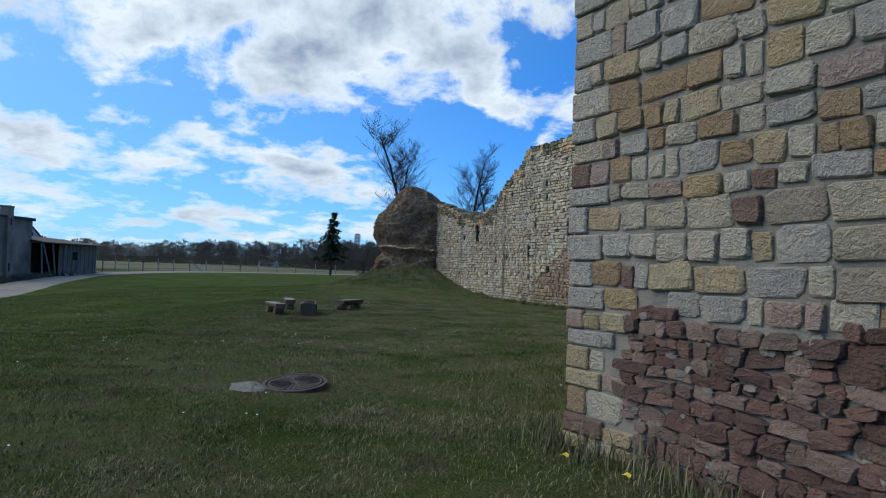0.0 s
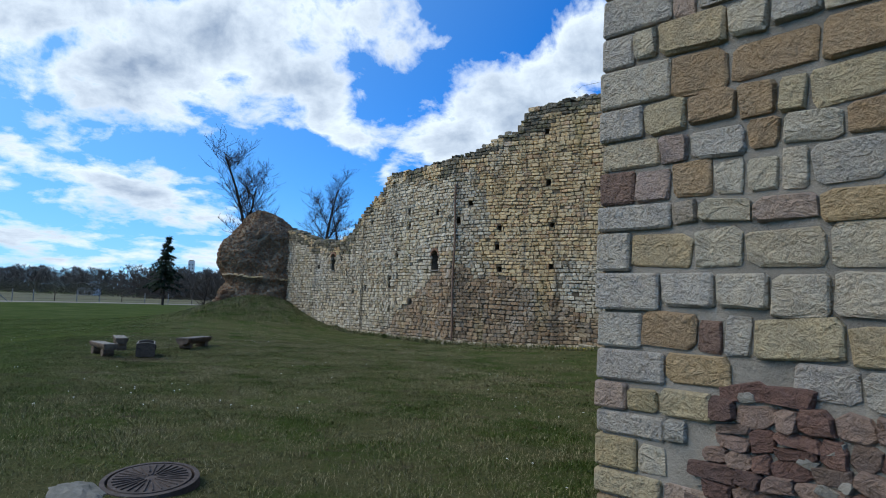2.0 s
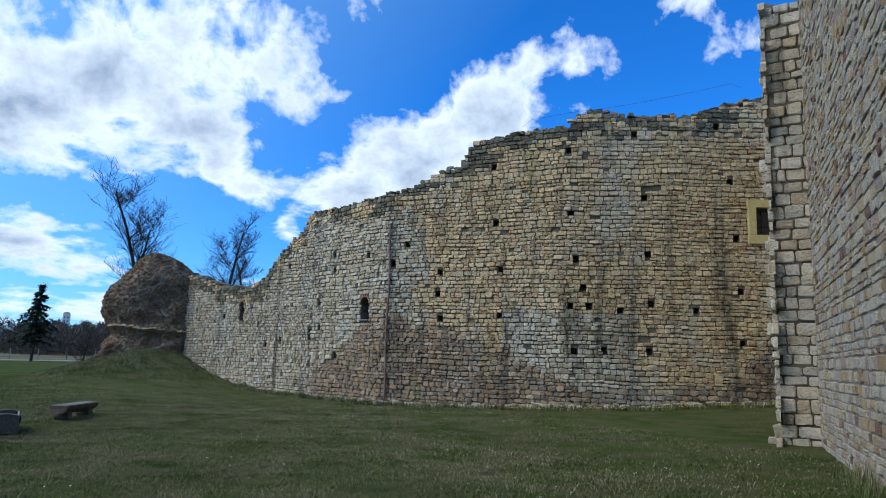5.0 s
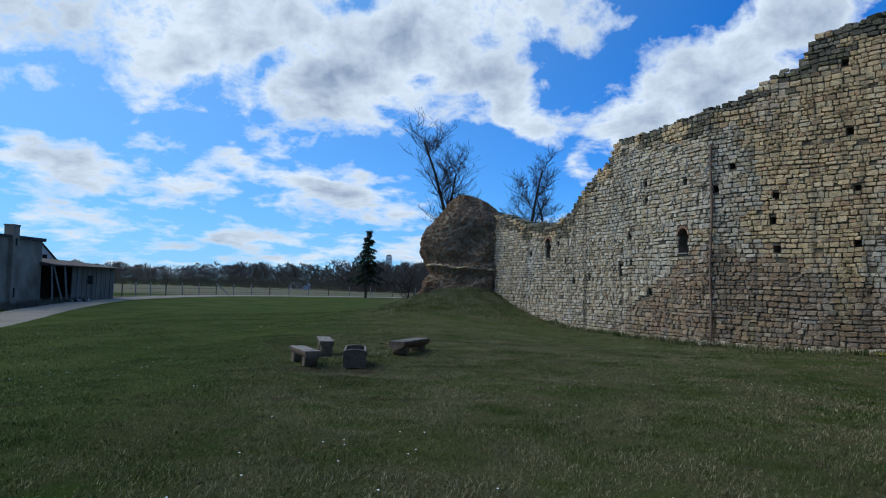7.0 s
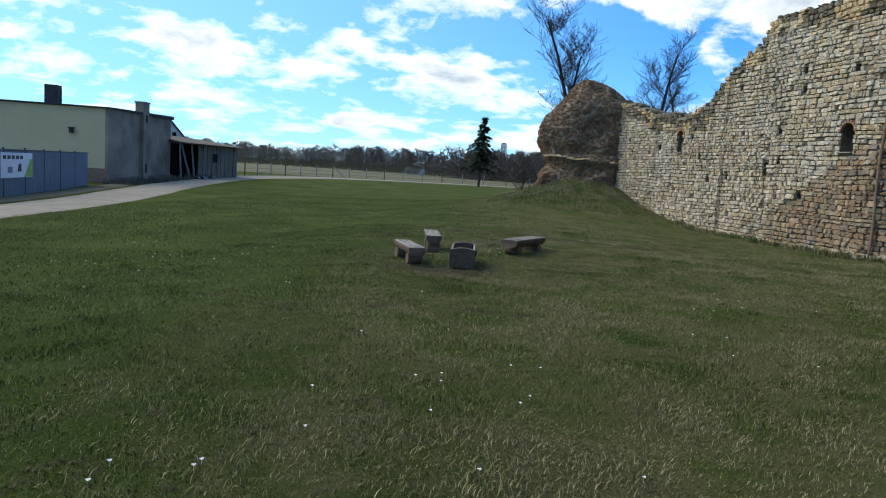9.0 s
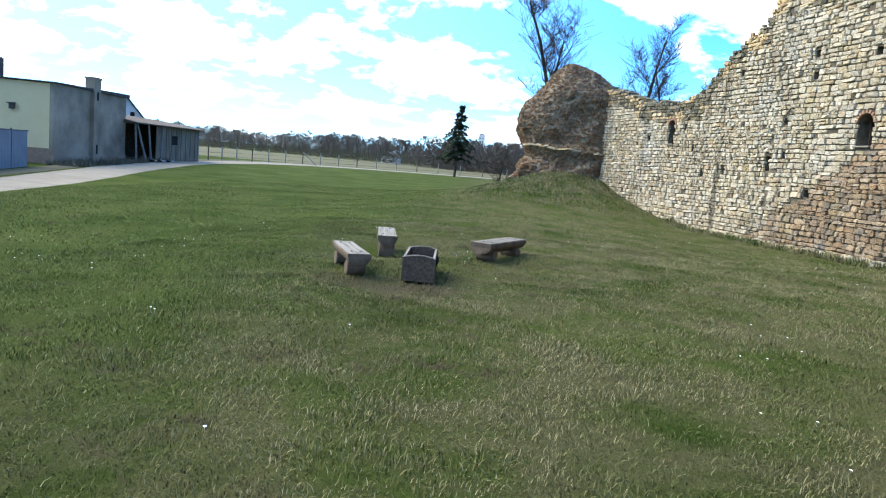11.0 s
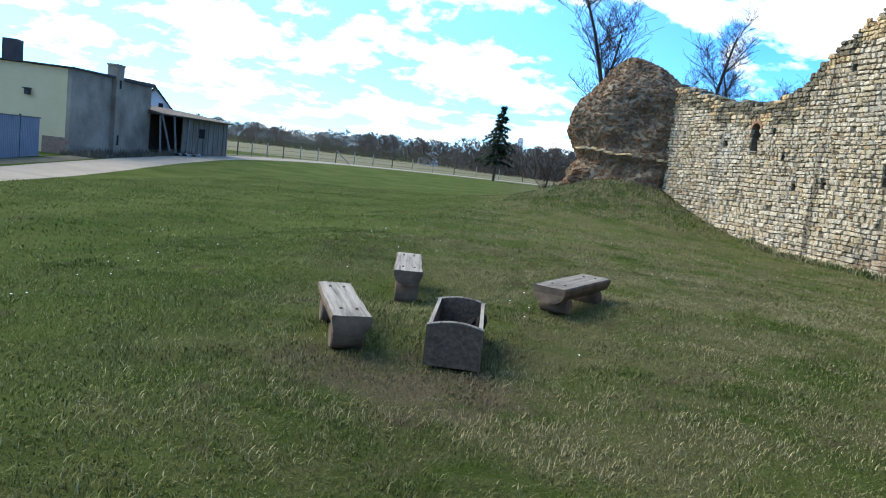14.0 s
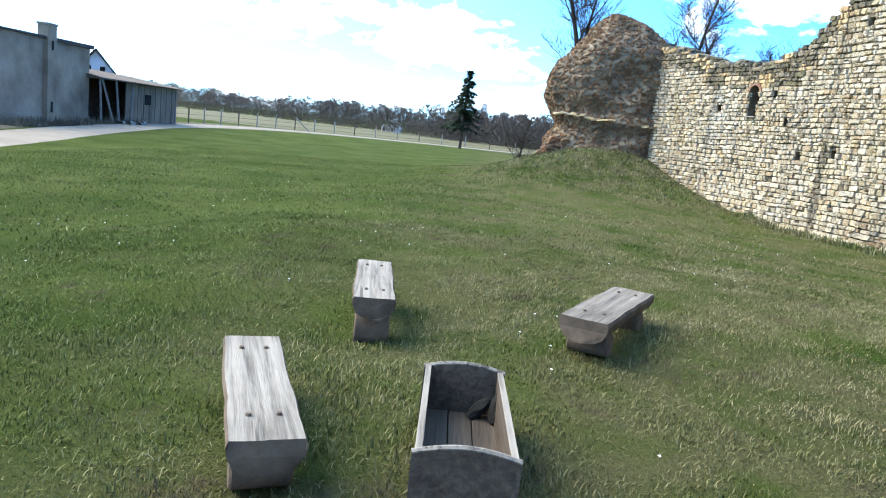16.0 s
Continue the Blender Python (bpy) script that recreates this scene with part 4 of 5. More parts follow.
# ---- log benches and fire box ----
def log_bench(name, far, end, width, top, label, timber):
    """Half a log on two cross logs."""
    far, end = Vector((*far, 0)), Vector((*end, 0))
    d = far - end
    n = d.length
    mid = (far + end) / 2
    base = lift(mid.x, mid.y)
    ob = thing(name, (mid.x, mid.y, base), label, "bench", "log benches round the fire box", turn=math.degrees(math.atan2(d.y, d.x)) - 90)
    h = top - base
    r = width / 2
    bm = bmesh.new()
    secs = []
    rng = random.Random(int(n * 1000))
    for k in range(13):
        y = -n / 2 + n * k / 12
        ring = []
        wob = 0.016 * noise.noise((y * 3, 1.0, n * 7)) + 0.006 * noise.noise((y * 9, 4.0, n * 3))
        for q in range(11):
            an = math.pi + math.pi * q / 10
            dep = 0.46 * width * (1 + 0.1 * noise.noise((y * 2, q, n)))
            ring.append(bm.verts.new((r * math.cos(an) + wob, y + (rng.uniform(-0.012, 0.012) if k in (0, 12) else 0), h - 0.025 + dep * math.sin(an))))
        ring.append(bm.verts.new((r - 0.012 + wob, y, h + 0.004 * noise.noise((y * 5, 3, n)))))
        for q in (0.5, 0.05, -0.06, -0.5):
            ring.append(bm.verts.new((r * q + wob, y, h + (-0.008 if abs(q) < 0.03 else 0.006 * noise.noise((y * 4, q * 9, n))))))
        ring.append(bm.verts.new((-r + 0.012 + wob, y, h)))
        secs.append(ring)
    m = len(secs[0])
    for a, b in zip(secs, secs[1:]):
        for q in range(m):
            bm.faces.new((a[q], a[(q + 1) % m], b[(q + 1) % m], b[q]))
    bm.faces.new(secs[0])
    bm.faces.new(secs[-1])
    bmesh.ops.recalc_face_normals(bm, faces=bm.faces)
    seat = part("seat", bm, timber, ob, "split half log, silvered on top, sides darkened for shade")
    # shade of sides and ends is in the colour: darker timber below the silvered top
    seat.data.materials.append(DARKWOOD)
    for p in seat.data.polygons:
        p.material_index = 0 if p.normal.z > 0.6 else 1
    for y in (-n * 0.32, n * 0.34):
        rr = (h - 0.30 * width) / 2.05
        bm = bmesh.new()
        g = bmesh.ops.create_cone(bm, cap_ends=True, segments=16, radius1=rr, radius2=rr * 0.97, depth=width * 0.82, matrix=pose(0, y, rr * 0.94, 0, 90, 0))
        for v in bm.verts:
            v.co += Vector((0, 1, 1)) * 0.02 * noise.noise(v.co * 6)
        bmesh.ops.bevel(bm, geom=[e for e in bm.edges if abs(abs(e.verts[0].co.x) - width * 0.41) < 0.02 and abs(abs(e.verts[1].co.x) - width * 0.41) < 0.02], offset=0.012, segments=1, affect="EDGES")
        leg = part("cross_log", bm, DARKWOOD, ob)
        for x in (-width * 0.2, width * 0.2):
            bm = bmesh.new()
            bmesh.ops.create_cone(bm, cap_ends=True, segments=10, radius1=0.015, radius2=0.012, depth=0.02, matrix=pose(x, y, h + 0.002))
            part("dowel", bm, DARKWOOD, ob)
    return ob


def board_mat(name, a, b, c):
    """Silvered timber whose grain runs along the piece."""
    k = Nodes(name, 0.8)
    grain = k.noise(26, 6, 0.65, (1, 0.045, 1), "object", 0.4)
    col = k.ramp(grain, [(0.3, a), (0.52, b), (0.75, c)])
    cracks = k.span(k.noise(24, 4, 0.55, (1, 0.03, 1), "object", 0.3), 0.60, 0.65)
    col = k.mix(k.math("MULTIPLY", cracks, 0.75), col, (0.05, 0.045, 0.04))
    col = k.mix(k.math("MULTIPLY", k.span(k.noise(3, 5, 0.6), 0.45, 0.7), 0.4), col, k.mix(1.0, col, (0.62, 0.6, 0.58), "MULTIPLY"))
    k.bump(grain, 0.8, 0.012)
    return k.done(col)


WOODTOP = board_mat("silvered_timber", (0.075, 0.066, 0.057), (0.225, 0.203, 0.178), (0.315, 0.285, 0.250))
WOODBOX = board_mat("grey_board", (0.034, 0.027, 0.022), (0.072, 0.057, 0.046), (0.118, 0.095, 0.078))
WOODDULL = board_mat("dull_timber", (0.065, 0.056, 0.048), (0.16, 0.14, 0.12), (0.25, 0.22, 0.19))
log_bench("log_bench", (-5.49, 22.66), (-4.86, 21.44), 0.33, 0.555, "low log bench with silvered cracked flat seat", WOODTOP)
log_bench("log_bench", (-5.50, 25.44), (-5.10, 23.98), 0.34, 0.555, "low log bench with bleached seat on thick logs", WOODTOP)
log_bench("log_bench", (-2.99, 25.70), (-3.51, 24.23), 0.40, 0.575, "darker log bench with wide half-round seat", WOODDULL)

bx = thing("fire_box", (-4.14, 22.12, lift(-4.14, 22.12)), "open grey plank trough standing on the grass", "wooden box", turn=8.5)
BW, BL, BH = 0.43, 1.04, 0.325
for sx in (-1, 1):
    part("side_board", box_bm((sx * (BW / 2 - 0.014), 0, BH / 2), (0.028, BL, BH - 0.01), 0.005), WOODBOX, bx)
    part("rim", box_bm((sx * (BW / 2 - 0.014), 0, BH + 0.004), (0.032, BL + 0.01, 0.016), 0.004), WOODTOP, bx, "pale upper edge")
for sy in (-1, 1):
    v, f = [], []
    for k in range(9):
        x = -BW / 2 - 0.012 + (BW + 0.024) * k / 8
        zt = BH + 0.045 * math.sin(math.pi * (k + 0.4) / 9) - 0.012
        for y in (-0.014, 0.014):
            v += [(x, sy * (BL / 2 + 0.015) + y, 0.0), (x, sy * (BL / 2 + 0.015) + y, zt)]
    for k in range(8):
        i = 4 * k
        f += [(i, i + 4, i + 5, i + 1), (i + 2, i + 3, i + 7, i + 6), (i + 1, i + 5, i + 7, i + 3), (i, i + 2, i + 6, i + 4)]
    f += [(0, 1, 3, 2), (32, 34, 35, 33)]
    eb = part("end_board", from_arrays("end_board", v, f, WOODBOX), WOODBOX, bx, "end board with gently curved top")
    cap = [((-BW / 2 - 0.012 + (BW + 0.024) * k / 8, sy * (BL / 2 + 0.015), BH + 0.045 * math.sin(math.pi * (k + 0.4) / 9) - 0.008), 0.014) for k in range(9)]
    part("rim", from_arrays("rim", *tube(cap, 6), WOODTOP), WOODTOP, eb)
for k in range(3):
    part("floor_board", box_bm(((k - 1) * 0.128, 0, 0.075), (0.122, BL - 0.02, 0.022), 0.003), WOODBOX, bx)
char = thing("charred_log", (-4.08, 22.50, lift(-4.14, 22.12) + 0.09), "blackened charred wood leaning inside the trough", "firewood", turn=20)
ch = []
for (a, b, r) in (((0.08, 0.02, 0.0), (0.12, 0.05, 0.17), 0.045), ((-0.05, 0.08, 0.0), (0.06, 0.10, 0.10), 0.035)):
    ch.append(tube([(Vector(a).lerp(Vector(b), t), r * k) for t, k in ((0, 0.7), (0.2, 1.0), (0.6, 1.1), (0.9, 0.8), (1, 0.35))], 9))
v, f = join(ch)
v = [Vector(p) + Vector((1, 1, 0)) * 0.014 * noise.noise(Vector(p) * 22) for p in v]
part("chunk", from_arrays("chunk", v, f, CHAR), CHAR, char)

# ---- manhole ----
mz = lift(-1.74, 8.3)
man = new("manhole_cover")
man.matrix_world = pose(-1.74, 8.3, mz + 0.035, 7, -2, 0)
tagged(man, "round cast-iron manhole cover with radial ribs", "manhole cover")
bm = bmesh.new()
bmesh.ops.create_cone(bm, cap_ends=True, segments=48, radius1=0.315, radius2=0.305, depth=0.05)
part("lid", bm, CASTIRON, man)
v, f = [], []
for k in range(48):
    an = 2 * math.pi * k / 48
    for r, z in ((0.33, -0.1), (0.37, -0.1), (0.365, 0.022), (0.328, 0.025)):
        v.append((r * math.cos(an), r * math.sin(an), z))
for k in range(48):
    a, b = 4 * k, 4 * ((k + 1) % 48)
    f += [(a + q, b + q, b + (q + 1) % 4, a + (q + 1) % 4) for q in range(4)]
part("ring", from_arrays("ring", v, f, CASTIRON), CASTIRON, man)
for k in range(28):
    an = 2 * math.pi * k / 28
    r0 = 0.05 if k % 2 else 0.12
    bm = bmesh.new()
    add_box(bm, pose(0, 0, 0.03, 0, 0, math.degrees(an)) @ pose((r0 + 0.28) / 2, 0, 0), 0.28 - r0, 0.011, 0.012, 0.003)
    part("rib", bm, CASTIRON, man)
slab = new("concrete_slab")
slab.matrix_world = pose(-2.2, 8.02, mz + 0.0, 6, -6, 35)
tagged(slab, "broken rounded concrete lump beside the manhole", "concrete block")
bm = bmesh.new()
bmesh.ops.create_icosphere(bm, subdivisions=3, radius=1)
for v in bm.verts:
    v.co = Vector((v.co.x * 0.17, v.co.y * 0.27, max(-0.05, v.co.z * 0.05))) * (1 + 0.4 * noise.noise(v.co * 2.5))
part("lump", bm, DULLSTONE, slab)


# ---- the farm building across the lane ----
def prism(corners, z0, z1):
    bm = bmesh.new()
    lo = [bm.verts.new((x, y, z0)) for x, y in corners]
    hi = [bm.verts.new((x, y, z1 if isinstance(z1, (int, float)) else z1[k])) for k, (x, y) in enumerate(corners)]
    bm.faces.new(lo)
    bm.faces.new(hi)
    n = len(corners)
    for k in range(n):
        bm.faces.new((lo[k], lo[(k + 1) % n], hi[(k + 1) % n], hi[k]))
    bmesh.ops.recalc_face_normals(bm, faces=bm.faces)
    return bm


BC = Vector((-36.5, 55.2))


def from_corner(origin, to):
    """A line on the plan: (s along it, off to its left) gives a point."""
    d = (Vector(to) - Vector(origin)).normalized()

    def at(s, off=0.0):
        return (origin[0] + d.x * s - d.y * off, origin[1] + d.y * s + d.x * off)
    return at


grey = from_corner(BC, (-38.4, 66.0))
gold = from_corner(BC, (-55.5, 48.0))
farm = thing("farm_building", (0, 0, 0), "flat-roofed building, yellow plaster front and grey rendered side", "building")
LG, LY = 11.0, 20.0
part("render_wall", prism([grey(0), grey(LG), grey(LG, 0.4), grey(0, 0.4)], -0.9, (4.95, 5.15, 5.15, 4.95)), RENDERGREY, farm, "stained bare grey rendered wall")
part("plaster_wall", prism([gold(0.0, -0.05), gold(LY, -0.05), gold(LY, -0.4), gold(0.0, -0.4)], -0.9, 4.93), YELLOW, farm, "pale yellow plastered wall")
part("rear_wall", prism([grey(LG - 0.01, 0.4), grey(LG - 0.01, 9), grey(LG - 0.4, 9), grey(LG - 0.4, 0.4)], -0.9, 5.0), RENDERGREY, farm)
part("roof_edge", prism([grey(-0.25, -0.2), grey(LG + 0.2, -0.2), grey(LG + 0.2, 9), gold(LY, -12), gold(LY, 0.18), gold(0.2, 0.2)], 4.96, (5.04, 5.24, 5.24, 5.1, 5.04, 5.04)), ROOFDARK, farm)
part("plinth", prism([grey(-0.05, -0.1), grey(LG, -0.1), grey(LG, 0.1), grey(-0.05, 0.1)], -0.9, 0.15), RENDERGREY, farm)
part("brick_foot", prism([gold(0.0, 0.03), gold(1.6, 0.03), gold(1.6, -0.05), gold(0.0, -0.05)], -0.9, 0.55), BRICKRED, farm, "bare red brick foot below the plaster")
chim = part("chimney", prism([grey(5.0, -0.3), grey(6.0, -0.3), grey(6.0, 0.4), grey(5.0, 0.4)], -0.8, 5.95), RENDERGREY, farm, "grey rendered chimney breast on the side wall")
part("crown", prism([grey(4.95, -0.34), grey(6.05, -0.34), grey(6.05, 0.45), grey(4.95, 0.45)], 5.85, 5.97), RENDERGREY, chim)
for z0, z1 in ((4.3, 4.9), (0.3, 1.0)):
    part("soot_hole", prism([grey(5.4, -0.32), grey(5.65, -0.32), grey(5.65, -0.25), grey(5.4, -0.25)], z0, z1), BLACK, chim)
part("roof_chimney", prism([gold(4.6, -3), gold(5.5, -3), gold(5.5, -4), gold(4.6, -4)], 5.0, 6.6), ROOFDARK, farm, "dark chimney stack on the roof")
lampw = part("wall_lamp", prism([gold(2.4, 0.3), gold(2.65, 0.3), gold(2.65, -0.1), gold(2.4, -0.1)], 3.0, 3.35), FRAMEWOOD, farm, "small dark lamp on the yellow wall")
part("shade", prism([gold(2.3, 0.4), gold(2.75, 0.4), gold(2.75, 0.0), gold(2.3, 0.0)], 3.36, 3.42), FRAMEWOOD, lampw)
bd = Vector((grey(1)[0] - grey(0)[0], grey(1)[1] - grey(0)[1]))
bn = Vector((-bd.y, bd.x))
bld = from_corner(grey(LG - 0.2), (-37.2, 75.2))
back = thing("gabled_house", (0, 0, 0), "whitewashed gable with steep dark roof behind the shed", "house")
gc, gr = Vector((-44.4, 75.0, 0)), Vector((0.83, 0.56, 0))
ga, gb = gc - gr * 2.7, gc + gr * 2.7
bn = Vector((-0.56, 0.83))
gn = Vector((bn.x, bn.y, 0)) * 7
bm = bmesh.new()
pts = [(0.0, 0.0), (1.0, 0.0), (1.0, 2.2), (0.5, 5.5), (0.0, 2.2)]
fr = [bm.verts.new((ga.lerp(gb, u)) + Vector((0, 0, z))) for u, z in pts]
bk = [bm.verts.new((ga.lerp(gb, u)) + gn + Vector((0, 0, z))) for u, z in pts]
bm.faces.new(fr)
bm.faces.new(bk)
for k in range(5):
    bm.faces.new((fr[k], fr[(k + 1) % 5], bk[(k + 1) % 5], bk[k]))
bmesh.ops.recalc_face_normals(bm, faces=bm.faces)
part("wall", bm, WHITEWASH, back)
for u0, u1 in ((0.5, 1.09), (0.5, -0.09)):
    bm = bmesh.new()
    q = []
    for u, z in ((u0, 5.55), (u1, 1.7)):
        for off in (-0.35, 7.35):
            for dz in (0.0, 0.16):
                q.append(bm.verts.new(ga.lerp(gb, u) + Vector((bn.x, bn.y, 0)) * off + Vector((0, 0, z + dz))))
    bmesh.ops.convex_hull(bm, input=q)
    part("roof", bm, ROOFDARK, back)
for u in (0.40, 0.60):
    p = ga.lerp(gb, u)
    part("window", box_bm((p.x, p.y, 3.9), (0.4, 0.1, 0.6), 0.01, 34), BLACK, back)

PLANK = plain_mat("weathered_plank", (0.115, 0.086, 0.062), (0.21, 0.165, 0.122), 1.4, 0.9, stretch=(1, 1, 0.25), fine=14)
shed = thing("lean_to_shed", (0, 0, 0), "sagging plank lean-to shed with dark open bay", "shed")
S0 = 0.1
part("roof", prism([bld(S0 - 0.3, -1.4), bld(S0 + 9.6, -1.3), bld(S0 + 9.6, 4.2), bld(S0 - 0.3, 4.2)], 2.95, (3.05, 2.99, 3.6, 3.9)), DARKWOOD, shed)
for k in range(26):
    s = S0 + 3.1 + k * 0.225
    part("plank", prism([bld(s, -0.62 + 0.015 * (k % 3)), bld(s + 0.2, -0.62 + 0.015 * (k % 3)), bld(s + 0.2, -0.55), bld(s, -0.55)], 0.0, 2.97), PLANK, shed)
part("back_wall", prism([bld(S0, 3.6), bld(S0 + 9.2, 3.6), bld(S0 + 9.2, 3.8), bld(S0, 3.8)], -0.2, 3.2), DARKWOOD, shed)
part("side_wall", prism([bld(S0 + 9.0, -0.6), bld(S0 + 9.15, -0.6), bld(S0 + 9.15, 3.7), bld(S0 + 9.0, 3.7)], -0.2, 2.96), GREYWOOD, shed)
part("window", prism([bld(S0 + 5.2, -0.66), bld(S0 + 5.9, -0.66), bld(S0 + 5.9, -0.6), bld(S0 + 5.2, -0.6)], 1.4, 2.2), BLACK, shed)
for s, t in ((0.2, 0.9), (1.6, 0.1), (3.4, -0.5), (0.0, -0.1)):
    a, b = bld(S0 + s + t, -1.3), bld(S0 + s, -1.0)
    part("post", from_arrays("post", *tube([((*a, -0.2), 0.09), ((*b, 2.97), 0.08)], 7), GREYWOOD), GREYWOOD, shed)
for k in range(5):
    s = S0 + 1.2 + k * 0.55
    p = bld(s, -1.9 - 0.2 * (k % 2))
    rub = thing("rubble_heap", (p[0], p[1], lift(*p)), "small heap of pale rubble beside the shed", "rubble", "rubble heaps by the shed")
    part("lump", from_arrays("lump", *[(lambda q: ([(x * 0.6, y * 0.3, z * 0.35 + 0.1) for x, y, z in q[0]], q[1]))(LUMPS[k])][0], CONCRETE), CONCRETE, rub)

# earth and dead weeds along the foot of the building
wp = []
g = np.random.default_rng(31)
for _ in range(9000):
    q = grey(-1.5 + 23 * g.random(), -0.35 - 1.9 * g.random() ** 1.5)
    if noise.noise((q[0] * 0.7, q[1] * 0.7, 3)) > -0.15:
        wp.append(q)
STRAW = plain_mat("dead_weed", (0.075, 0.062, 0.045), (0.15, 0.125, 0.085), 1.2, 0.9)
weeds = []
for x, y in wp:
    z, a, h = lift(x, y), g.random() * 6.28, 0.12 + 0.5 * g.random() ** 3
    weeds.append(((x, y, z), (math.cos(a) * 0.03, math.sin(a) * 0.03, 0), (g.normal() * 0.12, g.normal() * 0.12, h)))
v = [tuple(Vector(p) + Vector(o)) for p, w, h in weeds for o in (w, tuple(-c for c in w), h)]
tagged(part("dead_weeds", from_arrays("dead_weeds", v, [(3 * i, 3 * i + 1, 3 * i + 2) for i in range(len(weeds))], STRAW), STRAW), "brown dead weeds along the foot of the building", "weeds", kind="stuff")

fence = thing("metal_fence", (0, 0, 0), "blue-grey sheet metal fence in front of the yellow wall", "fence")
f0, f1 = Vector((-27.6, 33.5, 0)), Vector((-35.2, 51.4, 0))
for k in range(7):
    a, b = f0.lerp(f1, k / 7), f0.lerp(f1, (k + 1) / 7 - 0.004)
    g = min(lift(a.x, a.y), lift(b.x, b.y))
    v, f = [], []
    for i in range(25):
        p = a.lerp(b, i / 24)
        w = 0.02 if i % 2 else -0.02
        v += [(p.x + w, p.y, g - 0.05), (p.x + w, p.y, 1.62)]
    f = [(2 * i, 2 * i + 2, 2 * i + 3, 2 * i + 1) for i in range(24)]
    part("panel", from_arrays("panel", v, f, BLUEMETAL), BLUEMETAL, fence)
    part("post", from_arrays("post", *tube([((a.x - 0.06, a.y, g - 0.3), 0.05), ((a.x - 0.06, a.y, 1.75), 0.05)], 6), FRAMEWOOD), FRAMEWOOD, fence)
part("top_rail", from_arrays("top_rail", *tube([((f0.x, f0.y, 1.64), 0.04), ((f1.x, f1.y, 1.64), 0.04)], 5), FRAMEWOOD), FRAMEWOOD, fence)
ban = thing("banner", (0, 0, 0), "white advertising banner with a green corner on the fence", "banner")
e0, e1 = f0.lerp(f1, 0.25), f0.lerp(f1, 0.46)
off = Vector((0.10, 0.04, 0))


def banner_piece(name, u0, u1, z0, z1, m, lift_out, skew=0.0):
    a, b = e0.lerp(e1, u0) + off * lift_out, e0.lerp(e1, u1) + off * lift_out
    v = [(a.x, a.y, z0), (b.x, b.y, z0), (b.x, b.y, z1), (a.x + (b.x - a.x) * skew, a.y + (b.y - a.y) * skew, z1)]
    v += [(x - 0.008, y, z) for x, y, z in v]
    return part(name, from_arrays(name, v, [(0, 1, 2, 3), (7, 6, 5, 4), (0, 4, 5, 1), (1, 5, 6, 2), (2, 6, 7, 3), (3, 7, 4, 0)], m), m, ban)


banner_piece("sheet", 0, 1, 0.25, 1.5, BANNERW, 1.0)
banner_piece("corner_shape", 0.72, 1.0, 0.27, 1.2, BANNERG, 1.12, 0.75)
for k in range(5):
    banner_piece("writing_bar", 0.06 + 0.13 * k, 0.15 + 0.13 * k, 1.18, 1.36, FRAMEWOOD, 1.14)
banner_piece("picture_shape", 0.5, 0.62, 0.55, 0.95, FRAMEWOOD, 1.14, 0.3)
banner_piece("picture_shape", 0.2, 0.34, 0.5, 0.8, BLUEMETAL, 1.14)

# ---- wire fence along the lane ----
wf = thing("wire_fence", (0, 0, 0), "field fence of thin concrete posts and wire", "fence")
fl = curve_at([(-39.5, 76), (-36, 88), (-27, 107), (-7.5, 124), (24, 145), (58, 172)], 34)
for i, p in enumerate(fl):
    g = lift(p.x, p.y)
    tl = 0.08 * noise.noise((i * 3.1, 0, 0))
    bm = bmesh.new()
    add_box(bm, pose(p.x, p.y, g + 0.72, math.degrees(tl), 0, 20), 0.12, 0.12, 1.6, 0.02)
    part("post", bm, CONCRETE if i % 3 else DARKWOOD, wf)
for h in (0.4, 0.85, 1.35):
    part("wire_strand", from_arrays("wire_strand", *tube([((p.x, p.y, lift(p.x, p.y) + h), 0.012) for p in fl], 4), IRON), IRON, wf)
br = fl[9]
part("brace", from_arrays("brace", *tube([((br.x, br.y, lift(br.x, br.y) + 1.5), 0.07), ((br.x + 1.6, br.y + 0.5, lift(br.x, br.y)), 0.07)], 6), CONCRETE), CONCRETE, wf)


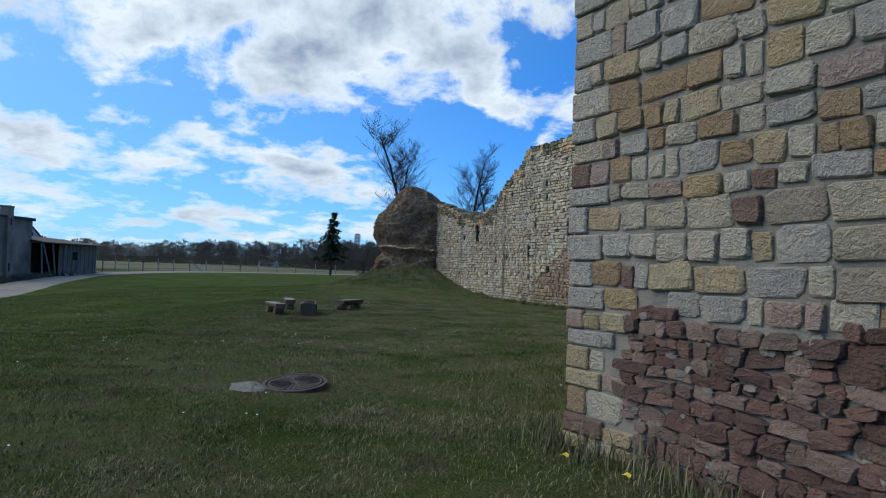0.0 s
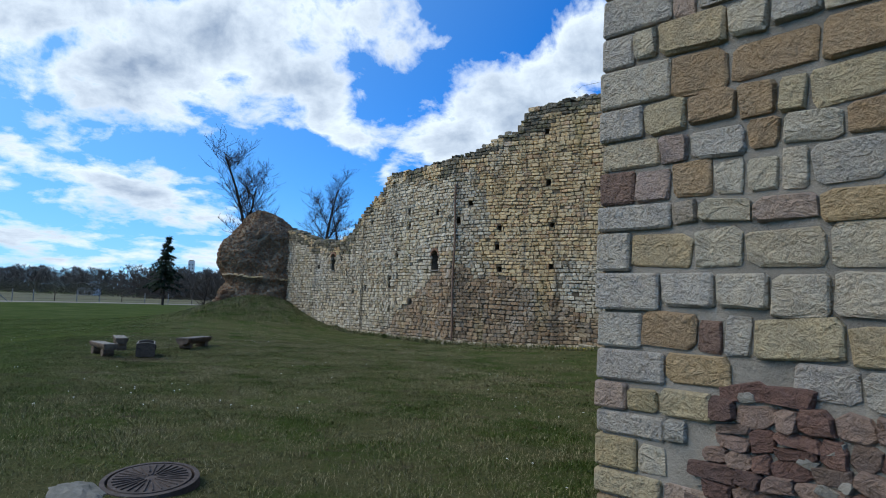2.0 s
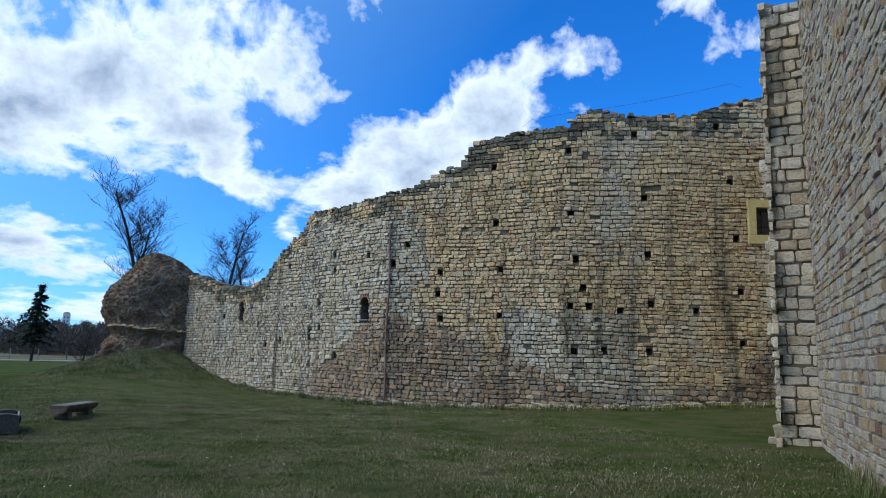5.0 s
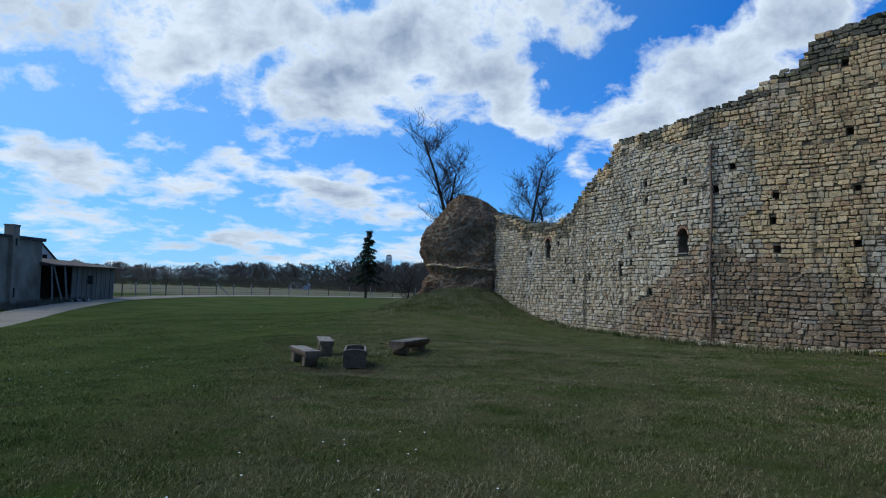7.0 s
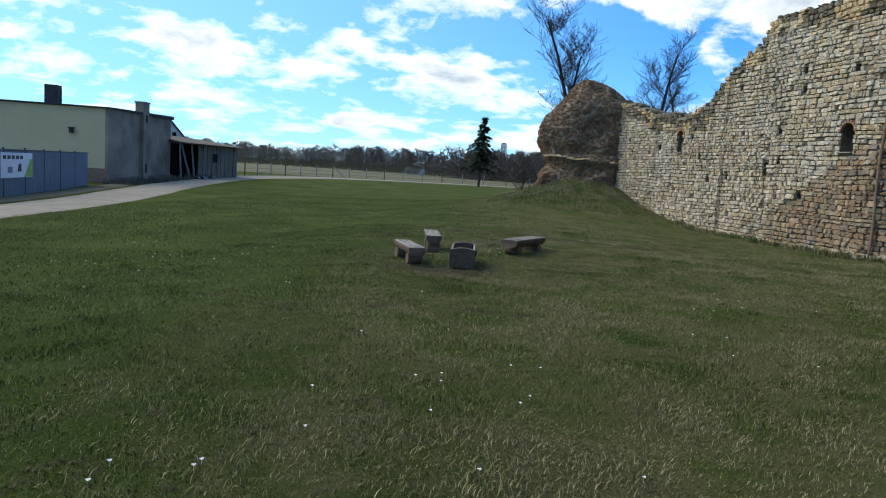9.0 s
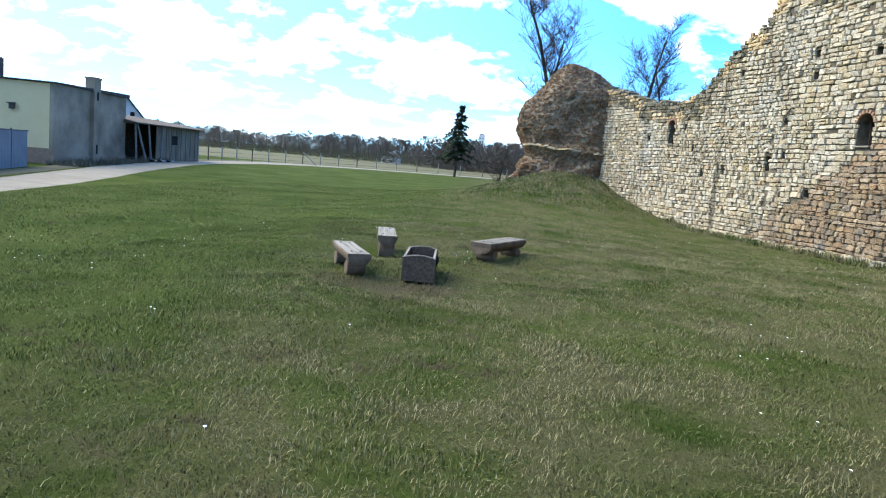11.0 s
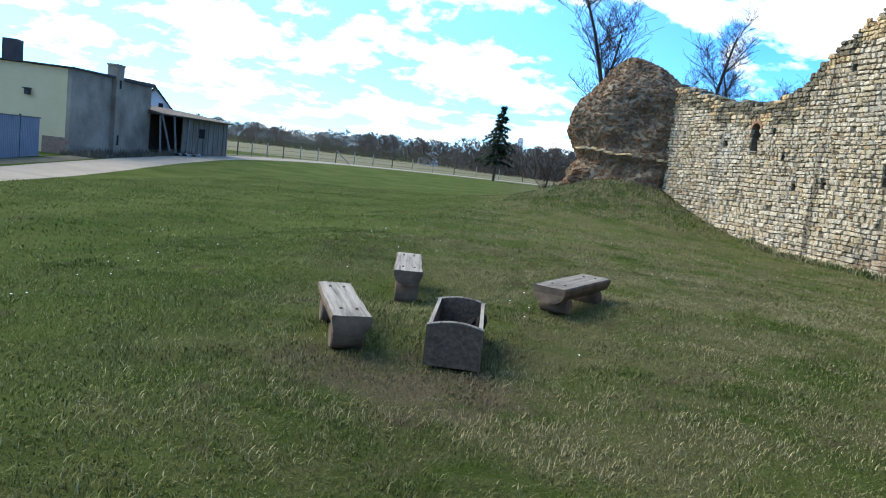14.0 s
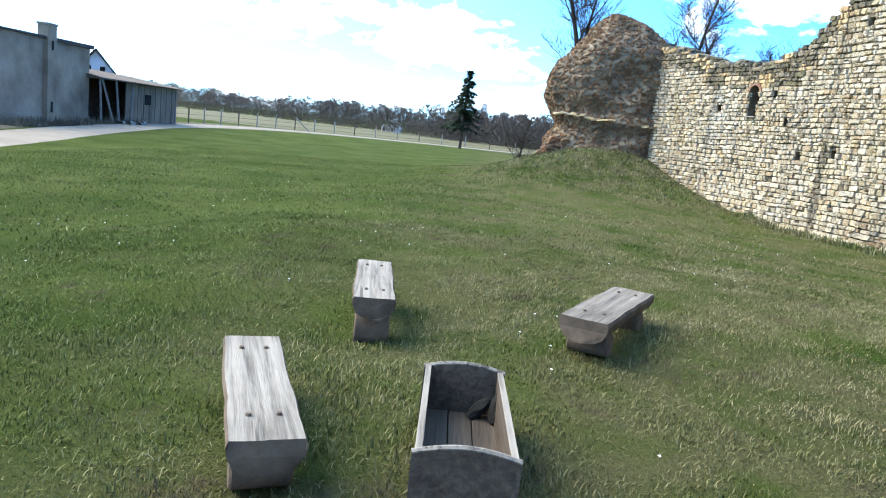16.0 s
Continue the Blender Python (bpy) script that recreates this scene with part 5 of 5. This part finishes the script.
# ---- trees ----
def bare_tree(name, base, height, lean, seed, label, spread=1.0, low=0.35):
    rng = random.Random(seed)
    ob = thing(name, base, label, "tree", "bare trees behind the ruin")
    trunk, twigs = [], []

    def grow(p, d, length, r, depth):
        n = 5 if depth == 0 else 4
        rings = [(p.copy(), r)]
        q, w = p.copy(), d.copy()
        nodes = []
        for k in range(n):
            w = (w + Vector((rng.uniform(-1, 1), rng.uniform(-1, 1), rng.uniform(-0.4, 0.8))) * (0.13 if depth == 0 else 0.30)).normalized()
            q = q + w * length / n
            rr = r * (1 - 0.72 * (k + 1) / n)
            rings.append((q.copy(), max(rr, 0.00085 * height)))
            nodes.append((q.copy(), w.copy(), rr, (k + 1) / n))
        (trunk if depth < 2 else twigs).append(tube(rings, 7 if depth == 0 else 4 if depth == 1 else 3))
        if depth >= 3:
            return
        for q, w, rr, u in nodes:
            if depth == 0 and u < low:
                continue
            for _ in range((3, 4, 2)[depth]):
                an = rng.uniform(0, 2 * math.pi)
                side = Vector((math.cos(an), math.sin(an), rng.uniform(-0.1, 0.8)))
                nd = (w * rng.uniform(0.3, 0.8) + side * spread).normalized()
                short = rng.uniform(0.2, 0.3) * (1.35 - 0.5 * u) if depth == 0 else rng.uniform(0.36, 0.58)
                grow(q - w * rng.uniform(0, length / n), nd, length * short, max(rr, 0.2 * r) * 0.50, depth + 1)

    grow(Vector((0, 0, 0)), Vector(lean).normalized(), height, height * 0.016 + 0.02, 0)
    part("trunk", from_arrays("trunk", *join(trunk), BARK), BARK, ob)
    crown = part("crown", from_arrays("crown", *join(twigs), TWIG), TWIG, ob, "dense fan of thin dark twigs")
    return ob


bare_tree("bare_tree", (-2.0, 62, 0.6), 13.0, (-0.17, 0, 1), 4, "tall leaning leafless tree behind the ruined tower", 0.8, 0.55)
bare_tree("bare_tree", (-3.6, 62.6, 0.6), 10.4, (-0.08, 0, 1), 9, "thin leafless tree beside a larger one", 0.75, 0.5)
bare_tree("bare_tree", (3.0, 62, 0.5), 10.8, (-0.10, 0, 1), 15, "leafless tree with broad twiggy crown", 0.9, 0.55)
bare_tree("bare_tree", (4.1, 62.5, 0.5), 8.9, (0.02, 0, 1), 27, "smaller leafless tree behind the low wall", 0.9, 0.5)
bare_tree("bare_tree", (7.3, 63, 0.3), 8.2, (-0.05, 0, 1), 33, "leafless treetop rising behind the wall", 1.0, 0.5)
bare_tree("bare_shrub", (-5.9, 54, 0.5), 2.6, (0.1, 0, 1), 41, "leafless shrub growing beside the ruin", 1.2, 0.2)


def spruce(name, base, height, lean, label):
    rng = random.Random(8)
    ob = thing(name, base, label, "tree")
    part("trunk", from_arrays("trunk", *tube([(Vector(lean) * height * t, 0.17 * (1 - t) + 0.02) for t in (0, 0.15, 0.4, 0.7, 1.0)], 8), BARK), BARK, ob)
    v, f = [], []
    z = 0.27
    while z < 0.985:
        reach = (0.40 * height) * (1 - (z - 0.2) / 0.8) ** 1.1 * rng.uniform(0.6, 1.15) + 0.08
        for _ in range(6 if z < 0.8 else 5):
            an = rng.uniform(0, 2 * math.pi)
            d = Vector((math.cos(an), math.sin(an), 0))
            r = reach * rng.uniform(0.7, 1.2)
            root = Vector(lean) * height * z
            for k in range(7):
                t = (k + 0.6) / 7
                p = root + d * r * t + Vector((0, 0, 0.12 * r * t - 0.42 * r * t * t))
                for _ in range(5):
                    e = Vector((rng.uniform(-1, 1), rng.uniform(-1, 1), rng.uniform(-0.9, 0.25)))
                    e = (e + d * 0.8).normalized() * rng.uniform(0.35, 0.75) * (1.1 - 0.4 * t)
                    s = e.cross(Vector((0, 0, 1))).normalized() * rng.uniform(0.10, 0.22)
                    o = len(v)
                    v += [p - s, p + s, p + e + Vector((0, 0, -0.03)), p + Vector((0, 0, 0.05))]
                    f += [(o, o + 1, o + 2), (o, o + 2, o + 3)]
        z += 0.046 * rng.uniform(0.7, 1.3)
    v += [Vector(lean) * height * 0.93 + Vector((0.06, 0, 0)), Vector(lean) * height * 0.93 - Vector((0.06, 0, 0)), Vector(lean) * height * 1.03]
    f.append((len(v) - 3, len(v) - 2, len(v) - 1))
    part("crown", from_arrays("crown", v, f, NEEDLE), NEEDLE, ob, "dark drooping needle branches")
    return ob


spruce("spruce", (-16.0, 103.5, lift(-16, 103.5) - 0.1), 9.6, (0.035, 0, 1), "young dark green spruce on a bare stem by the lane")


def far_woods(name, line, count, depth, high, m, label, seed, cat="woods"):
    rng = random.Random(seed)
    v, f = [], []
    for _ in range(count):
        u = rng.random() * (len(line) - 1)
        k = min(int(u), len(line) - 2)
        a, b = Vector((*line[k], 0)), Vector((*line[k + 1], 0))
        p = a.lerp(b, u - k) + Vector((rng.uniform(-3, 3), rng.uniform(0, depth), 0))
        p.z = lift(p.x, p.y)
        h = rng.uniform(*high) * (1 + 0.35 * noise.noise((p.x * 0.02, 2, 0)))
        w = h * rng.uniform(0.4, 0.75)
        for _ in range(110):
            an, t = rng.uniform(0, 6.28), rng.random() ** 0.7
            s = math.sin(math.pi * min(1, 0.15 + 0.85 * t)) ** 0.6
            q = p + Vector((math.cos(an) * w * s * rng.random(), math.sin(an) * w * s * rng.random(), h * t * 0.9))
            e = Vector((rng.uniform(-1, 1), rng.uniform(-0.3, 0.3), rng.uniform(0.0, 0.9))).normalized() * h * rng.uniform(0.07, 0.15)
            c = Vector((rng.uniform(0.06, 0.20) * h * 0.12, 0, 0))
            o = len(v)
            v += [q - c, q + c, q + e]
            f.append((o, o + 1, o + 2))
    return tagged(part(name, from_arrays(name, v, f, m), m), label, cat, kind="stuff")


far_woods("far_woods", [(-420, 250), (-260, 270), (-140, 265), (-60, 275), (30, 250)], 1100, 30, (5.6, 10.2), WOODS, "distant brown leafless wood along the field", 1)
far_woods("far_woods", [(-36, 178), (-10, 170), (10, 160), (30, 150)], 420, 16, (5, 8.5), WOODS, "dark leafless copse behind the spruce", 2)
far_woods("scrub", [(-300, 235), (-160, 240), (-90, 230), (-40, 200), (-5, 165)], 500, 14, (2.2, 4.2), BUSH, "low scrub at the field edge", 3, "scrub")

hs = thing("far_house", (-54.5, 225, lift(-54.5, 225) - 1.2), "small white house with dark roof among the trees", "house", turn=-10)
part("wall", box_bm((0, 0, 1.7), (4.4, 5.6, 3.8)), WHITEWASH, hs)
bm = bmesh.new()
q = [bm.verts.new(p) for p in ((-2.5, -3.0, 3.55), (2.5, -3.0, 3.55), (2.5, 3.0, 3.55), (-2.5, 3.0, 3.55), (0, -3.0, 4.9), (0, 3.0, 4.9))]
bmesh.ops.convex_hull(bm, input=q)
part("roof", bm, ROOFDARK, hs)
for x in (-1.3, 1.3):
    part("window", box_bm((x, -2.83, 2.1), (0.8, 0.08, 1.0), 0.03), BLACK, hs)
tw = thing("far_tower_block", (-105, 902, 0), "pale tall tower on the horizon", "tower")
part("wall", box_bm((0, 0, 21), (7.0, 7.0, 42.0), 0.1), WHITEWASH, tw)
part("roof", box_bm((0, 0, 42.6), (5.0, 5.0, 1.2), 0.1), RENDERGREY, tw)
for i in range(8):
    for j in (-1, 1):
        part("window", box_bm((j * 1.7, -3.52, 8 + 4.2 * i), (1.4, 0.08, 1.6)), FRAMEWOOD, tw)


# ---- grass, flowers ----
def scatter(count, box, seed, keep):
    g = np.random.default_rng(seed)
    p = g.random((count, 2)) * [box[1] - box[0], box[3] - box[2]] + [box[0], box[2]]
    return p[[keep(x, y, r) for (x, y), r in zip(p, g.random(count))]], g


def clear_of(x, y):
    """Away from walls, benches, trough and manhole."""
    d = Vector((x, y, 0)) - CORNER
    if d.dot(NA) < 0.02 and d.dot(NB) < 0.02:
        return False
    if (x + 1.74) ** 2 + (y - 8.3) ** 2 < 0.15 or (x + 2.2) ** 2 + (y - 8.02) ** 2 < 0.05:
        return False
    return not (abs(x + 4.14) < 0.2 and abs(y - 22.12) < 0.5)


def blades(name, p, g, height, width, m, label, droop=0.45):
    n = len(p)
    z = np.array([lift(x, y) for x, y in p])
    an = g.random(n) * 2 * np.pi
    h = height[0] + (height[1] - height[0]) * g.random(n) ** 2
    w = width * (0.6 + 0.8 * g.random(n))
    ln = droop * h * (0.3 + g.random(n))
    dirx, diry = np.cos(an), np.sin(an)
    sx, sy = -diry * w / 2, dirx * w / 2
    v = np.zeros((n, 5, 3))
    v[:, 0] = np.c_[p[:, 0] - sx, p[:, 1] - sy, z - 0.01]
    v[:, 1] = np.c_[p[:, 0] + sx, p[:, 1] + sy, z - 0.01]
    mx, my = p[:, 0] + dirx * ln * 0.35, p[:, 1] + diry * ln * 0.35
    v[:, 2] = np.c_[mx + sx * 0.8, my + sy * 0.8, z + h * 0.62]
    v[:, 3] = np.c_[mx - sx * 0.8, my - sy * 0.8, z + h * 0.62]
    v[:, 4] = np.c_[p[:, 0] + dirx * ln, p[:, 1] + diry * ln, z + h]
    me = bpy.data.meshes.new(name)
    me.vertices.add(5 * n)
    me.vertices.foreach_set("co", v.ravel())
    idx = (np.arange(n)[:, None] * 5 + np.array([0, 1, 2, 3, 3, 2, 4])[None]).ravel()
    me.loops.add(7 * n)
    me.loops.foreach_set("vertex_index", idx.astype(np.int32))
    me.polygons.add(2 * n)
    st = (np.arange(n)[:, None] * 7 + np.array([0, 4])[None]).ravel()
    me.polygons.foreach_set("loop_start", st.astype(np.int32))
    me.materials.append(m)
    me.update(calc_edges=True)
    return tagged(part(name, me, m), label, "grass", kind="stuff")


def lawn(x, y, r):
    t = noise.noise((x * 0.6, y * 0.6, 1.5)) + 0.6 * noise.noise((x * 2.2, y * 2.2, 6.0))
    near_line = abs(x + 1.0 + 0.13 * y)
    return r < (0.78 + 0.5 * t) * (1 - 0.75 * smooth(4, 11, near_line)) and clear_of(x, y)


p, g = scatter(1050000, (-10, 5, 3.5, 31), 1, lawn)
blades("grass", p, g, (0.010, 0.038), 0.0052, BLADE, "short spring grass with straw-coloured stems", 1.7)


def meadow(x, y, r):
    t = noise.noise((x * 0.3, y * 0.3, 1.5)) + 0.6 * noise.noise((x * 1.2, y * 1.2, 6.0))
    near_line = smooth(3, 8, abs(x + 1.0 + 0.13 * y))
    return r < (0.6 + 0.5 * t) * (near_line if y < 30 else 1.0) and clear_of(x, y)


p, g = scatter(380000, (-24, 10, 6, 56), 2, meadow)
blades("grass", p, g, (0.02, 0.05), 0.013, BLADE, "short grass of the wider meadow", 1.5)


def tufty(x, y, r):
    t = noise.noise((x * 1.1, y * 1.1, 11.0)) + 0.5 * noise.noise((x * 3.1, y * 3.1, 2.0))
    return r < max(0.0, (t - 0.42) * 3.0) and clear_of(x, y)


p, g = scatter(240000, (-11, 6, 4, 32), 3, tufty)
blades("grass_tufts", p, g, (0.03, 0.085), 0.0065, LUSH, "darker tufts of longer grass", 0.6)


def at_foot(x, y, r):
    d = Vector((x, y, 0)) - CORNER
    e = max(d.dot(NA), d.dot(NB))
    return 0.0 < e < 0.5 and r < 1.1 - 2.0 * e


p, g = scatter(60000, (0, 8, 0, 14), 4, at_foot)
blades("long_grass", p, g, (0.10, 0.30), 0.010, LUSH, "long uncut grass at the foot of the wall", 0.6)
foot_pts = []
g = np.random.default_rng(6)
for _ in range(14000):
    s, o2 = 9 + 29 * g.random(), -0.05 - 0.7 * g.random() ** 1.6
    q, _d = wall_at(s, o2)
    foot_pts.append((q.x, q.y))
blades("long_grass", np.array(foot_pts), g, (0.08, 0.26), 0.02, LUSH, "long grass along the foot of the curtain wall", 0.5)
# dark green grass cover that also carries the mound's shade in its colour
mp = [(x, y) for x, y in g.random((60000, 2)) * [10, 14] + [-7, 42] if 0.5 * g.random() < math.exp(-(((x + 2.2) / 3.4) ** 2 + ((y - 51) / 6) ** 2)) and y < 50.5]
blades("long_grass", np.array(mp), g, (0.04, 0.11), 0.022, LUSH, "rank grass on the mound below the ruin, dark to paint its shade", 0.6)
bp = []
for cx, cy, rx, ry in ((-4.14, 22.12, 0.34, 0.66), (-5.15, 22.0, 0.35, 0.75), (-5.3, 24.7, 0.35, 0.85), (-3.25, 25.1, 0.42, 0.95)):
    for _ in range(420):
        an, r = g.random() * 6.283, 0.85 + 0.5 * g.random()
        bp.append((cx + rx * r * math.cos(an), cy + ry * r * math.sin(an)))
blades("long_grass", np.array([q for q in bp if clear_of(*q)]), g, (0.03, 0.075), 0.007, LUSH, "uncut grass round the benches and trough", 0.6)


def flowers(name, pts, r, m, label, hh):
    v, f = [], []
    for x, y in pts:
        z = lift(x, y) + hh
        o = len(v)
        v.append((x, y, z + 0.006))
        for k in range(6):
            v.append((x + r * math.cos(k * 1.047), y + r * math.sin(k * 1.047), z + 0.3 * r * math.sin(k * 2.1)))
        f += [(o, o + 1 + k, o + 1 + (k + 1) % 6) for k in range(6)]
        v += [(x - 0.0008, y, z - hh), (x + 0.0008, y, z - hh), (x, y, z)]
        f.append((o + 7, o + 8, o + 9))
    return tagged(part(name, from_arrays(name, v, f, m), m), label, "flowers", kind="stuff")


fr_ = np.random.default_rng(12)
q = [(x, y) for x, y in fr_.random((900, 2)) * [20, 34] + [-12, 5] if clear_of(x, y) and noise.noise((x * 0.5, y * 0.5, 4)) > 0.05 and noise.noise((x * 0.9, y * 0.2, 7)) > -0.1][:260]
flowers("daisies", q, 0.013, PETALW, "tiny white daisies scattered over the turf", 0.035)
q = []
for k in range(240):
    s, o2 = 25.5 + 2.4 * (k % 5) + 1.6 * fr_.random(), -0.35 - 1.1 * fr_.random() ** 1.5
    w, _d = wall_at(s, o2)
    q.append((w.x, w.y))
q += [(0.75, 5.1), (1.05, 4.65)]
flowers("dandelions", q, 0.036, PETALY, "yellow dandelions in the grass below the wall", 0.12)


# ---- the stones that can be picked apart ----
stones_single("stone", first, place_a, 0.032, 0.015, NEAR_MESH, near, nrng)
red.sort(key=lambda r: r[0])
stones_single("rubble_stone", red[:290], place_a, 0.046, 0.0, RED_MESH, near, nrng)
stones_joined("red_rubble_stones", red[290:], place_a, 0.046, 0.0, LUMPS, stone_mat("red_rubble_rest", RED, "island", 10, 0.02), near, nrng)
stones_single("stone", single, wall_place, 0.080, 0.017, block_meshes("stone", BLOCKS, FAR_PART), curtain, wrng)
